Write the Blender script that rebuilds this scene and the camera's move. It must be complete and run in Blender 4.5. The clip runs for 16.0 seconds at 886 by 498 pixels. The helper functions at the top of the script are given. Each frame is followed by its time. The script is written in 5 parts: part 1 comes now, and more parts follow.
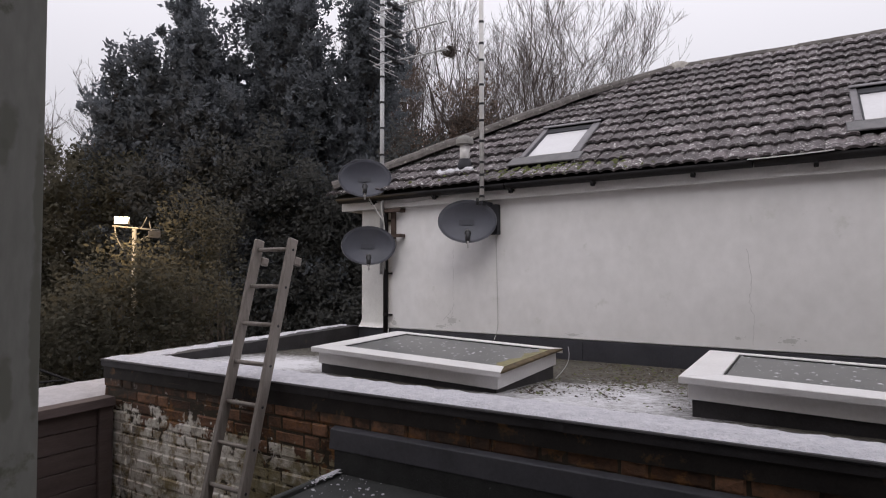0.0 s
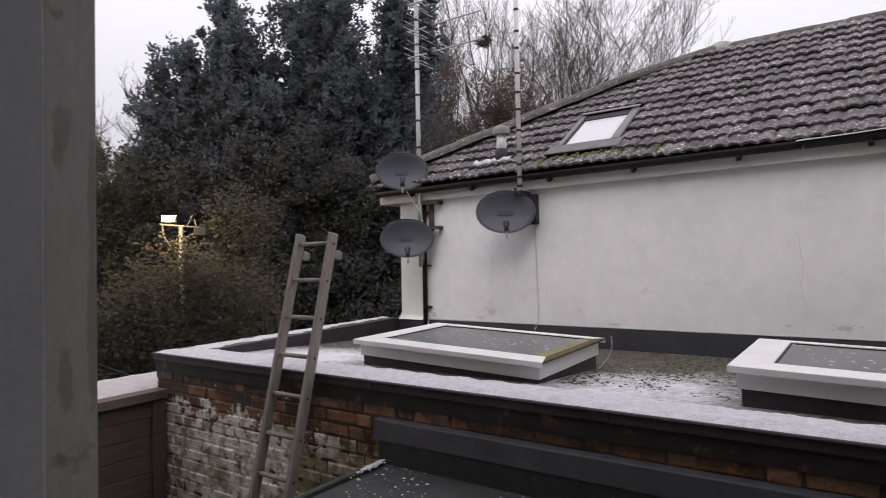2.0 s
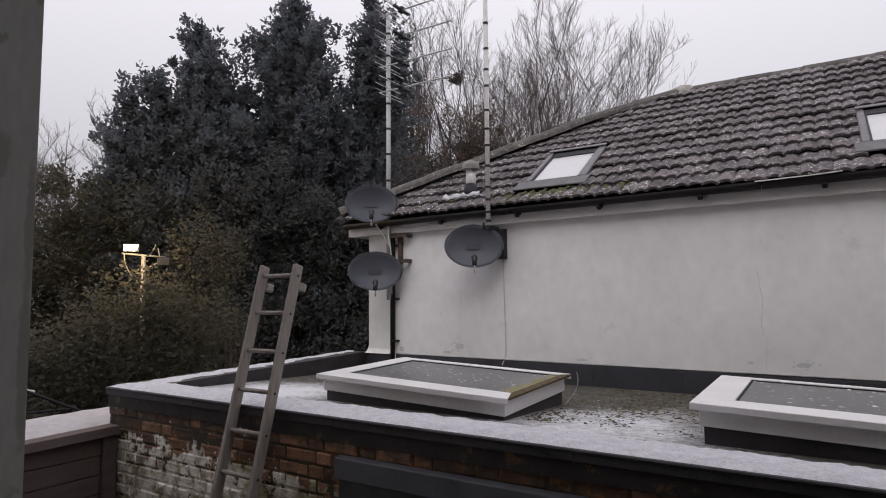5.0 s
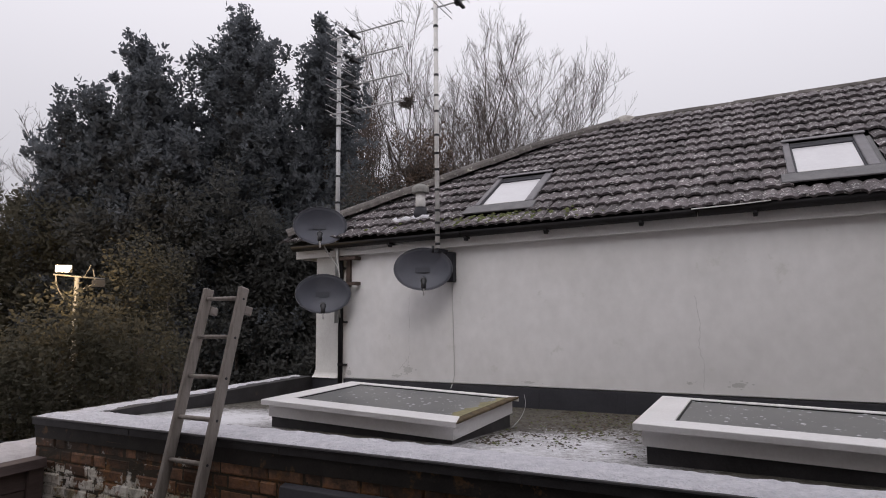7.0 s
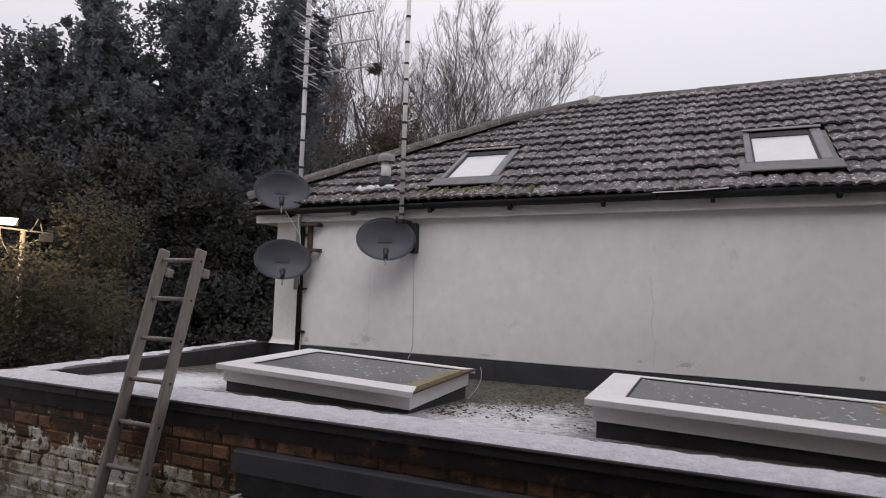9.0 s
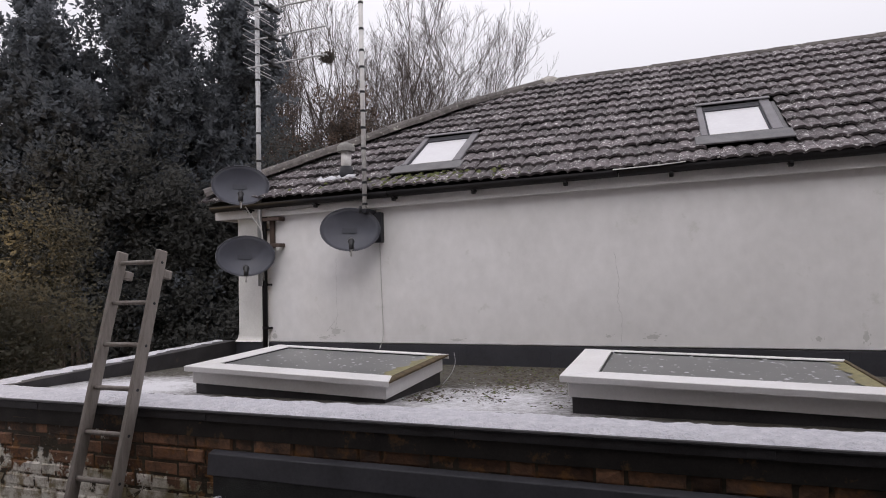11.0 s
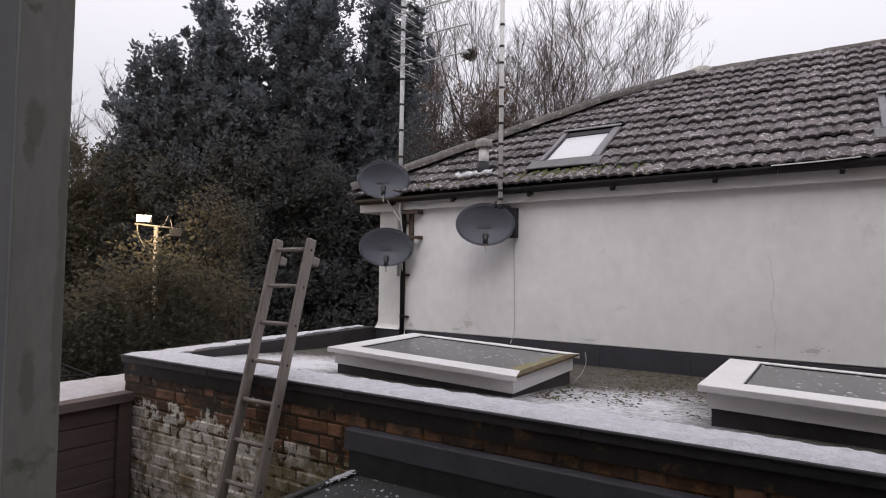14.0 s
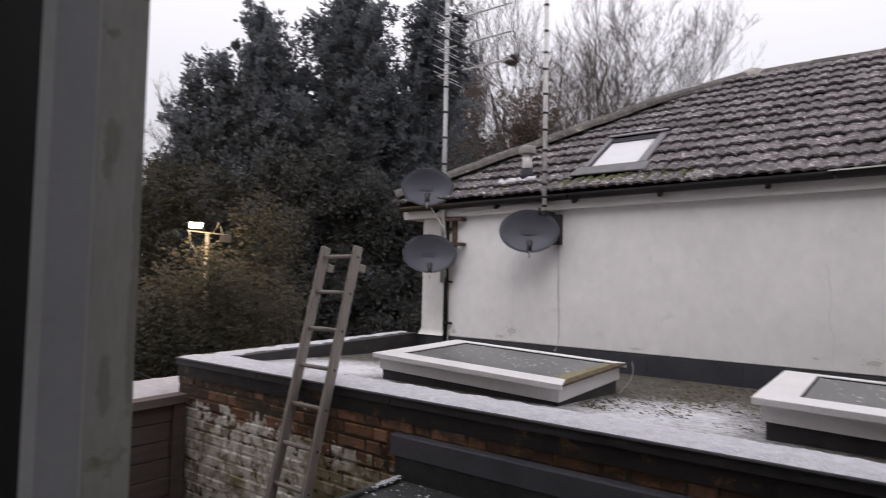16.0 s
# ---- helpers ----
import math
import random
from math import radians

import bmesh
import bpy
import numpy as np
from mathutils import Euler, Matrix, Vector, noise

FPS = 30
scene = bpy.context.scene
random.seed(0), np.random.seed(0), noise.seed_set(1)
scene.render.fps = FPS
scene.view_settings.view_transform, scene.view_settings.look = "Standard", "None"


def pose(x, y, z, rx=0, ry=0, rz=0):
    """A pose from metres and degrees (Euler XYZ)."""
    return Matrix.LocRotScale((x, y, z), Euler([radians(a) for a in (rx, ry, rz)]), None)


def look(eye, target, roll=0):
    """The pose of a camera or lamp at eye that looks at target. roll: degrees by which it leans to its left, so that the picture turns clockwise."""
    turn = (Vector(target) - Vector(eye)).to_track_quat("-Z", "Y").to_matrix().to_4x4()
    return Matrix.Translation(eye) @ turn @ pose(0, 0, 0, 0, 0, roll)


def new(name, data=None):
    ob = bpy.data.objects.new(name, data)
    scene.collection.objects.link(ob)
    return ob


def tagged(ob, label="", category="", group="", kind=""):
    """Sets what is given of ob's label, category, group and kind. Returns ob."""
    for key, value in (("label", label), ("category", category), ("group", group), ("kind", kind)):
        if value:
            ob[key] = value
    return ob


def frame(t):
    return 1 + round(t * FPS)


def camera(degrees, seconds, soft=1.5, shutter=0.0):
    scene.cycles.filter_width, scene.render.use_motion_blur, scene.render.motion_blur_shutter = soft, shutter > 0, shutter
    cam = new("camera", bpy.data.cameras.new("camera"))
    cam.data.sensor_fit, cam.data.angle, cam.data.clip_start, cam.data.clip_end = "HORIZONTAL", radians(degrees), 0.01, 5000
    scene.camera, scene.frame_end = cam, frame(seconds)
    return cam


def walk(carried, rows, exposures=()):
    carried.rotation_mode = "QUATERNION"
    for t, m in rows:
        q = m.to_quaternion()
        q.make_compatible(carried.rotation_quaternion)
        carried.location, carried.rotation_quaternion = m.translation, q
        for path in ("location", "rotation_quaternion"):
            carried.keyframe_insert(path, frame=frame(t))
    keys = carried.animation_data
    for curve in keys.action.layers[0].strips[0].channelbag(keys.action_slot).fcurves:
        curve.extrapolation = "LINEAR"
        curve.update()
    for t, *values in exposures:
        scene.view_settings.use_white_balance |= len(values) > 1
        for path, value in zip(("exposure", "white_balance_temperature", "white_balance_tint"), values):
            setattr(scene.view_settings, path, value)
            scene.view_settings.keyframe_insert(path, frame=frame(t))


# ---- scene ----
cam = camera(72.9, 16.0, soft=1.0, shutter=0.4)
PATH = [
    (0, (-0.392, -0.037, 3.592), (-1.447, 1.661, 3.663), -0.08),
    (0.5, (-0.389, -0.037, 3.591), (-1.429, 1.667, 3.71), -0.09),
    (1, (-0.398, -0.025, 3.581), (-1.422, 1.692, 3.611), -0.08),
    (1.5, (-0.396, -0.027, 3.587), (-1.465, 1.663, 3.616), -0.56),
    (2, (-0.398, -0.037, 3.589), (-1.559, 1.591, 3.634), -1.13),
    (2.5, (-0.39, -0.042, 3.593), (-1.637, 1.522, 3.631), -1.6),
    (3, (-0.394, -0.039, 3.592), (-1.609, 1.548, 3.651), -0.85),
    (3.5, (-0.388, -0.04, 3.589), (-1.625, 1.529, 3.676), -0.37),
    (4, (-0.389, -0.031, 3.59), (-1.464, 1.65, 3.719), -0.19),
    (4.2, (-0.383, -0.008, 3.591), (-1.48, 1.66, 3.716), -0.23),
    (6.3, (-0.387, -0.033, 3.597), (-1.362, 1.701, 3.806), -1.3),
    (6.5, (-0.387, -0.039, 3.601), (-1.341, 1.707, 3.807), -1.28),
    (7, (-0.382, -0.026, 3.596), (-1.307, 1.732, 3.823), -0.57),
    (7.5, (-0.382, -0.031, 3.596), (-1.334, 1.716, 3.8), -0.23),
    (8, (-0.404, -0.038, 3.589), (-1.27, 1.751, 3.809), 2.51),
    (8.2, (-0.392, -0.036, 3.592), (-1.252, 1.758, 3.793), 3.71),
    (10.3, (-0.413, -0.025, 3.603), (-1.158, 1.83, 3.649), -2.45),
    (10.5, (-0.42, -0.033, 3.596), (-1.186, 1.814, 3.639), -2.37),
    (11, (-0.427, -0.025, 3.596), (-1.127, 1.846, 3.687), -1.57),
    (11.5, (-0.417, -0.044, 3.608), (-1.23, 1.782, 3.692), -2.9),
    (12, (-0.403, -0.033, 3.599), (-1.474, 1.651, 3.725), -0.34),
    (12.5, (-0.398, -0.033, 3.592), (-1.493, 1.635, 3.721), 0.59),
    (13, (-0.4, -0.035, 3.592), (-1.494, 1.635, 3.717), 0.5),
    (13.5, (-0.4, -0.035, 3.595), (-1.507, 1.627, 3.698), 0.8),
    (14, (-0.397, -0.034, 3.592), (-1.5, 1.633, 3.671), 0.87),
    (14.5, (-0.402, -0.034, 3.592), (-1.5, 1.638, 3.614), 0.95),
    (15, (-0.397, -0.03, 3.597), (-1.48, 1.65, 3.657), 0.91),
    (15.5, (-0.397, -0.027, 3.595), (-1.462, 1.665, 3.654), 0.05),
    (16, (-0.403, -0.06, 3.6), (-1.618, 1.526, 3.696), 1.15),
]
walk(cam, [(t, look(eye, target, roll)) for t, eye, target, roll in PATH], [(0.0, 0.27), (0.5, 0.26), (1.0, 0.32), (2.0, 0.43), (3.0, 0.45), (4.0, 0.25), (6.4, 0.10), (8.0, 0.11), (10.4, 0.30), (11.5, 0.34), (12.2, 0.24), (13.5, 0.28), (14.3, 0.39), (16.0, 0.42)])

# ---- world and light ----
world = bpy.data.worlds.new("overcast")
scene.world = world
world.use_nodes = True
wn, wl = world.node_tree.nodes, world.node_tree.links
bg = wn["Background"]
sky = wn.new("ShaderNodeTexSky")
sky.sky_type, sky.sun_disc = "NISHITA", False
sky.sun_elevation, sky.sun_rotation = radians(28), radians(200)
grey = wn.new("ShaderNodeHueSaturation")
grey.inputs["Saturation"].default_value = 0.25
tc = wn.new("ShaderNodeTexCoord")
sep = wn.new("ShaderNodeSeparateXYZ")
ramp = wn.new("ShaderNodeValToRGB")
# an overcast sky: brighter overhead than at the horizon
ramp.color_ramp.elements[0].position, ramp.color_ramp.elements[0].color = 0.0, (3.45, 3.35, 3.70, 1)
ramp.color_ramp.elements[1].position, ramp.color_ramp.elements[1].color = 1.0, (13.7, 13.25, 14.2, 1)
mixs = wn.new("ShaderNodeMix")
mixs.data_type = "RGBA"
mixs.inputs[0].default_value = 0.88
wl.new(tc.outputs["Generated"], sep.inputs[0])
wl.new(sep.outputs["Z"], ramp.inputs[0])
wl.new(sky.outputs[0], grey.inputs["Color"])
wl.new(grey.outputs[0], mixs.inputs[6])
wl.new(ramp.outputs[0], mixs.inputs[7])
wl.new(mixs.outputs[2], bg.inputs[0])
bg.inputs[1].default_value = 0.109
sun_data = bpy.data.lights.new("sun", "SUN")
sun_data.energy, sun_data.angle, sun_data.color = 0.6, radians(25), (1.0, 0.97, 0.94)
sun = new("sun", sun_data)
sun.matrix_world = look((2, -6, 14), (-2, 4, 3))


# ---- materials ----
def mat(name, col, col2=None, rough=0.7, scale=6.0, fine=60.0, bump=0.25, metal=0.0, spots=None, spot_scale=3.0, spot_amt=0.55, spec=0.4, rand=0.0, stretch=(1, 1, 1), height=0.004):
    """Two-scale noise between two colours, optional spots of a third, and fine relief."""
    m = bpy.data.materials.new(name)
    m.use_nodes = True
    n, l = m.node_tree.nodes, m.node_tree.links
    b = n["Principled BSDF"]
    b.inputs["Roughness"].default_value, b.inputs["Metallic"].default_value = rough, metal
    b.inputs["Specular IOR Level"].default_value = spec
    geo = n.new("ShaderNodeNewGeometry")
    mp = n.new("ShaderNodeMapping")
    mp.inputs["Scale"].default_value = stretch
    l.new(geo.outputs["Position"], mp.inputs["Vector"])
    n1, n2 = n.new("ShaderNodeTexNoise"), n.new("ShaderNodeTexNoise")
    n1.inputs["Scale"].default_value, n1.inputs["Detail"].default_value, n1.inputs["Roughness"].default_value = scale, 6, 0.62
    n2.inputs["Scale"].default_value, n2.inputs["Detail"].default_value = fine, 4
    l.new(mp.outputs[0], n1.inputs["Vector"])
    l.new(mp.outputs[0], n2.inputs["Vector"])
    add = n.new("ShaderNodeMath")
    add.operation = "MULTIPLY_ADD"
    l.new(n2.outputs["Fac"], add.inputs[0])
    add.inputs[1].default_value = 0.45
    l.new(n1.outputs["Fac"], add.inputs[2])
    rp = n.new("ShaderNodeMapRange")
    rp.inputs["From Min"].default_value, rp.inputs["From Max"].default_value = 0.48, 0.98
    l.new(add.outputs[0], rp.inputs["Value"])
    mx = n.new("ShaderNodeMix")
    mx.data_type = "RGBA"
    c2 = col2 or tuple(c * 0.6 for c in col)
    mx.inputs[6].default_value, mx.inputs[7].default_value = (*c2, 1), (*col, 1)
    l.new(rp.outputs[0], mx.inputs[0])
    out = mx.outputs[2]
    if spots:
        n3 = n.new("ShaderNodeTexNoise")
        n3.inputs["Scale"].default_value, n3.inputs["Detail"].default_value, n3.inputs["Roughness"].default_value = spot_scale, 8, 0.68
        l.new(geo.outputs["Position"], n3.inputs["Vector"])
        r3 = n.new("ShaderNodeMapRange")
        r3.inputs["From Min"].default_value, r3.inputs["From Max"].default_value = spot_amt, spot_amt + 0.06
        l.new(n3.outputs["Fac"], r3.inputs["Value"])
        m3 = n.new("ShaderNodeMix")
        m3.data_type = "RGBA"
        m3.inputs[7].default_value = (*spots, 1)
        l.new(r3.outputs[0], m3.inputs[0])
        l.new(out, m3.inputs[6])
        out = m3.outputs[2]
    if rand:
        oi = n.new("ShaderNodeObjectInfo")
        gi = n.new("ShaderNodeMath")
        gi.operation = "ADD"
        l.new(oi.outputs["Random"], gi.inputs[0])
        l.new(geo.outputs["Random Per Island"], gi.inputs[1])
        fr = n.new("ShaderNodeMath")
        fr.operation = "FRACT"
        l.new(gi.outputs[0], fr.inputs[0])
        rr = n.new("ShaderNodeMapRange")
        rr.inputs["To Min"].default_value, rr.inputs["To Max"].default_value = 1 - rand, 1 + rand
        l.new(fr.outputs[0], rr.inputs["Value"])
        hs = n.new("ShaderNodeHueSaturation")
        l.new(rr.outputs[0], hs.inputs["Value"])
        l.new(out, hs.inputs["Color"])
        out = hs.outputs[0]
    l.new(out, b.inputs["Base Color"])
    bp = n.new("ShaderNodeBump")
    bp.inputs["Strength"].default_value, bp.inputs["Distance"].default_value = bump, height
    l.new(add.outputs[0], bp.inputs["Height"])
    l.new(bp.outputs[0], b.inputs["Normal"])
    return m


render_white = mat("white_render", (0.83, 0.81, 0.815), (0.675, 0.66, 0.655), 0.85, 1.5, 11, 0.08, spots=(0.66, 0.65, 0.63), spot_scale=2.6, spot_amt=0.61, stretch=(1, 1, 0.8))
white_paint = mat("white_paint", (0.78, 0.77, 0.76), (0.60, 0.59, 0.57), 0.6, 3, 60, 0.1)
fascia_mat = mat("fascia_paint", (0.76, 0.735, 0.73), (0.58, 0.56, 0.55), 0.65, 3, 60, 0.12)
frp = mat("white_roof_light_frame", (0.80, 0.785, 0.785), (0.66, 0.64, 0.63), 0.45, 2.5, 70, 0.06)
felt = mat("black_roofing_felt", (0.060, 0.057, 0.061), (0.026, 0.024, 0.025), 0.65, 6, 150, 0.5, spots=(0.085, 0.070, 0.058), spot_scale=5, spot_amt=0.64)
skirt_felt = mat("dark_brown_spotted_felt", (0.036, 0.031, 0.028), (0.016, 0.014, 0.013), 0.8, 7, 90, 0.6, spots=(0.11, 0.062, 0.030), spot_scale=6, spot_amt=0.57)
rubber = mat("dark_flashing", (0.056, 0.056, 0.066), (0.030, 0.030, 0.036), 0.5, 3, 90, 0.15)
lead = mat("grey_lead", (0.085, 0.085, 0.098), (0.048, 0.048, 0.056), 0.5, 4, 60, 0.15)
snow = mat("wet_snow", (0.70, 0.685, 0.72), (0.47, 0.47, 0.51), 0.75, 20, 95, 1.0, spots=(0.44, 0.44, 0.47), spot_scale=30, spot_amt=0.61, height=0.018)

thin_snow = mat("thin_wet_snow", (0.50, 0.475, 0.49), (0.33, 0.31, 0.32), 0.7, 9, 80, 0.6, spots=(0.26, 0.245, 0.245), spot_scale=9, spot_amt=0.62)
lowroof_mat = mat("black_felt_with_snow_specks", (0.052, 0.054, 0.053), (0.022, 0.023, 0.023), 0.75, 7, 120, 0.8, spots=(0.34, 0.35, 0.35), spot_scale=26, spot_amt=0.66)

tile_mat = mat("weathered_concrete_tile", (0.168, 0.145, 0.151), (0.034, 0.029, 0.031), 0.85, 13, 60, 0.9, spots=(0.56, 0.55, 0.54), spot_scale=34, spot_amt=0.565, rand=0.32)
ridge_mat = mat("weathered_ridge_tile", (0.14, 0.125, 0.118), (0.055, 0.048, 0.045), 0.9, 12, 60, 0.8, spots=(0.34, 0.33, 0.29), spot_scale=16, spot_amt=0.60, rand=0.2)
under_mat = mat("roof_underlay", (0.03, 0.028, 0.027), None, 0.9)
moss = mat("green_moss", (0.14, 0.15, 0.06), (0.05, 0.06, 0.02), 0.95, 40, 120, 0.8, height=0.01)
gutter_mat = mat("black_plastic", (0.024, 0.022, 0.024), (0.014, 0.013, 0.014), 0.55, 6, 80, 0.1, spec=0.2)
dark_alu = mat("dark_grey_cladding", (0.036, 0.036, 0.043), (0.020, 0.020, 0.024), 0.55, 6, 90, 0.08, spec=0.2)
pale_alu = mat("weathered_pale_trim", (0.42, 0.41, 0.40), (0.27, 0.26, 0.25), 0.5, 8, 90, 0.1)
cover_alu = mat("weathered_grey_cover", (0.16, 0.15, 0.165), (0.10, 0.094, 0.10), 0.5, 8, 90, 0.1)
pale_mortar = mat("pale_bedding_mortar", (0.42, 0.40, 0.37), (0.22, 0.20, 0.18), 0.9, 14, 70, 0.6, height=0.01)
# reflected sky put into the base colour of the roof window panes
sky_pane = mat("sky_white_glass", (0.54, 0.53, 0.55), (0.47, 0.46, 0.48), 0.2, 2, 30, 0.02, spec=0.6)
galv = mat("galvanised_steel", (0.56, 0.56, 0.57), (0.40, 0.40, 0.41), 0.55, 12, 90, 0.1, metal=0.3)
pale_pole = mat("pale_painted_pole", (0.74, 0.72, 0.71), (0.52, 0.50, 0.49), 0.5, 14, 90, 0.1)
tape = mat("black_tape", (0.02, 0.02, 0.022), None, 0.5)
dish_mat = mat("grey_dish_mesh", (0.098, 0.101, 0.128), (0.070, 0.073, 0.092), 0.5, 4, 260, 0.3)
dish_n, dish_l = dish_mat.node_tree.nodes, dish_mat.node_tree.links
holes, meshmix = dish_n.new("ShaderNodeBsdfTransparent"), dish_n.new("ShaderNodeMixShader")
meshmix.inputs[0].default_value = 0.16
dish_l.new(dish_n["Principled BSDF"].outputs[0], meshmix.inputs[1])
dish_l.new(holes.outputs[0], meshmix.inputs[2])
dish_l.new(meshmix.outputs[0], dish_n["Material Output"].inputs["Surface"])
lnb_mat = mat("dark_plastic", (0.03, 0.03, 0.034), None, 0.4)
rust = mat("rusty_steel", (0.11, 0.075, 0.06), (0.05, 0.035, 0.03), 0.8, 18, 90, 0.4)
cable_mat = mat("white_cable", (0.62, 0.61, 0.60), (0.48, 0.47, 0.46), 0.5)
ladder_wood = mat("weathered_grey_wood", (0.34, 0.305, 0.28), (0.21, 0.185, 0.165), 0.8, 9, 80, 0.4, stretch=(6, 6, 0.6))
fence_wood = mat("dark_brown_timber", (0.128, 0.096, 0.089), (0.076, 0.056, 0.052), 0.85, 5, 60, 0.4, stretch=(3, 0.5, 3))
soil = mat("dark_ground", (0.045, 0.045, 0.032), (0.02, 0.02, 0.015), 0.95, 0.6, 9, 0.6)
bark = mat("grey_brown_bark", (0.13, 0.108, 0.095), (0.07, 0.057, 0.050), 0.9, 6, 40, 0.5)
twig = mat("bare_twigs", (0.135, 0.112, 0.104), (0.085, 0.070, 0.064), 0.9, 2, 20, 0.2)
# evergreen leaf colour raised and blued to carry the haze over the trees
leaf_hazed = mat("haze_lifted_evergreen_leaf", (0.176, 0.188, 0.206), (0.134, 0.144, 0.158), 0.9, 0.8, 20, 0.1, rand=0.08, spec=0.15)
leaf_hedge = mat("olive_hedge_leaf", (0.122, 0.114, 0.088), (0.088, 0.082, 0.064), 0.9, 0.9, 20, 0.1, rand=0.12, spec=0.10)
# darker leaf copy: shade beneath the trees put into the colour
leaf_shaded = mat("shaded_shrub_leaf", (0.125, 0.126, 0.122), (0.092, 0.092, 0.088), 0.9, 0.9, 20, 0.1, rand=0.1, spec=0.10)
leaf_brown = mat("brown_winter_leaf", (0.21, 0.155, 0.125), (0.12, 0.088, 0.070), 0.8, 1.5, 20, 0.1, rand=0.4)
jamb_mat = mat("weathered_window_paint", (0.34, 0.335, 0.315), (0.24, 0.24, 0.22), 0.7, 5, 80, 0.15, spots=(0.17, 0.17, 0.135), spot_scale=7, spot_amt=0.60, stretch=(1, 1, 0.3))

jamb_in = mat("grey_window_frame", (0.31, 0.31, 0.325), (0.26, 0.26, 0.275), 0.5, 4, 60, 0.05)
jamb_bead = mat("pale_frame_bead", (0.42, 0.42, 0.42), (0.33, 0.33, 0.33), 0.5, 8, 60, 0.1)
# black that stands for shade: unlit window reveal, shadow line round roof glazing
shade_strip = mat("black_shade_strip", (0.012, 0.012, 0.012), None, 0.6)
room_paint = mat("dark_room_paint", (0.20, 0.19, 0.18), (0.16, 0.15, 0.14), 0.9, 2, 60, 0.1)
house_brick = mat("house_render", (0.45, 0.42, 0.40), (0.34, 0.31, 0.29), 0.9, 3, 60, 0.3)


def let_light_through(m, amount):
    """Thin leaves pass some of the light that falls on their far side."""
    n, l = m.node_tree.nodes, m.node_tree.links
    b, tr, mx = n["Principled BSDF"], n.new("ShaderNodeBsdfTranslucent"), n.new("ShaderNodeMixShader")
    mx.inputs[0].default_value = amount
    l.new(b.inputs["Base Color"].links[0].from_socket, tr.inputs["Color"])
    l.new(b.outputs[0], mx.inputs[1])
    l.new(tr.outputs[0], mx.inputs[2])
    l.new(mx.outputs[0], n["Material Output"].inputs["Surface"])


for leafy in (leaf_hazed, leaf_hedge, leaf_shaded, leaf_brown):
    let_light_through(leafy, 0.55)


def whitewashed(name, col, col2, cover, rand):
    """Sooty masonry; flaking whitewash clings to the lower courses and yellows where water runs."""
    m = mat(name, col, col2, 0.92, 7, 60, 0.8, rand=rand, height=0.012)
    n, l = m.node_tree.nodes, m.node_tree.links
    b = n["Principled BSDF"]
    src = b.inputs["Base Color"].links[0].from_socket
    geo = n.new("ShaderNodeNewGeometry")
    s = n.new("ShaderNodeSeparateXYZ")
    l.new(geo.outputs["Position"], s.inputs[0])

    def tex(scale, detail, rough):
        t = n.new("ShaderNodeTexNoise")
        t.inputs["Scale"].default_value, t.inputs["Detail"].default_value, t.inputs["Roughness"].default_value = scale, detail, rough
        l.new(geo.outputs["Position"], t.inputs["Vector"])
        return t.outputs["Fac"]

    def ranged(sock, a, b_, c, d):
        r = n.new("ShaderNodeMapRange")
        for key, val in zip(("From Min", "From Max", "To Min", "To Max"), (a, b_, c, d)):
            r.inputs[key].default_value = val
        l.new(sock, r.inputs["Value"])
        return r.outputs[0]

    def plus(a, b_):
        t = n.new("ShaderNodeMath")
        l.new(a, t.inputs[0])
        l.new(b_, t.inputs[1])
        return t.outputs[0]

    def mixed(fac, a, b_):
        t = n.new("ShaderNodeMix")
        t.data_type = "RGBA"
        l.new(fac, t.inputs[0])
        for sock, k in ((a, 6), (b_, 7)):
            if isinstance(sock, tuple):
                t.inputs[k].default_value = sock
            else:
                l.new(sock, t.inputs[k])
        return t.outputs[2]

    # no whitewash on the top courses, less towards the low roof
    mask = plus(plus(tex(6.5, 10, 0.72), ranged(s.outputs["Z"], 2.50, 2.76, cover, -0.11)), ranged(s.outputs["X"], -3.2, -2.4, 0.0, -0.10))
    if rand:
        oi = n.new("ShaderNodeObjectInfo")
        mask = plus(mask, ranged(oi.outputs["Random"], 0.0, 1.0, -0.055, 0.055))
    st = ranged(mask, 0.50, 0.53, 0.0, 1.0)
    paint = n.new("ShaderNodeValToRGB")
    paint.color_ramp.elements[0].position, paint.color_ramp.elements[0].color = 0.40, (0.31, 0.25, 0.155, 1)
    paint.color_ramp.elements[1].position, paint.color_ramp.elements[1].color = 0.55, (0.80, 0.77, 0.70, 1)
    l.new(tex(13, 9, 0.7), paint.inputs[0])
    run = ranged(plus(tex(4.0, 7, 0.6), ranged(s.outputs["X"], -3.6, -2.7, -0.10, 0.16)), 0.47, 0.60, 0.0, 0.85)
    tint = mixed(run, paint.outputs[0], (0.22, 0.185, 0.085, 1))
    # rust-brown blotches, and a near-black tone, stronger towards the coping and the left
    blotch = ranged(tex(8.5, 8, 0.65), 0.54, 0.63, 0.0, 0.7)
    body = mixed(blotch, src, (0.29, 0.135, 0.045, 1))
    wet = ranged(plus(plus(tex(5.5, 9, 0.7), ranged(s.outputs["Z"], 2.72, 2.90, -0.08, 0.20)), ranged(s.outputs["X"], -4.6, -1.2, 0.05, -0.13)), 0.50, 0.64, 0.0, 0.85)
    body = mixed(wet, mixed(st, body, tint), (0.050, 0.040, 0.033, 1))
    l.new(body, b.inputs["Base Color"])
    return m


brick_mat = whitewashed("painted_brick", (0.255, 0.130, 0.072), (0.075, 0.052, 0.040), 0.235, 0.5)
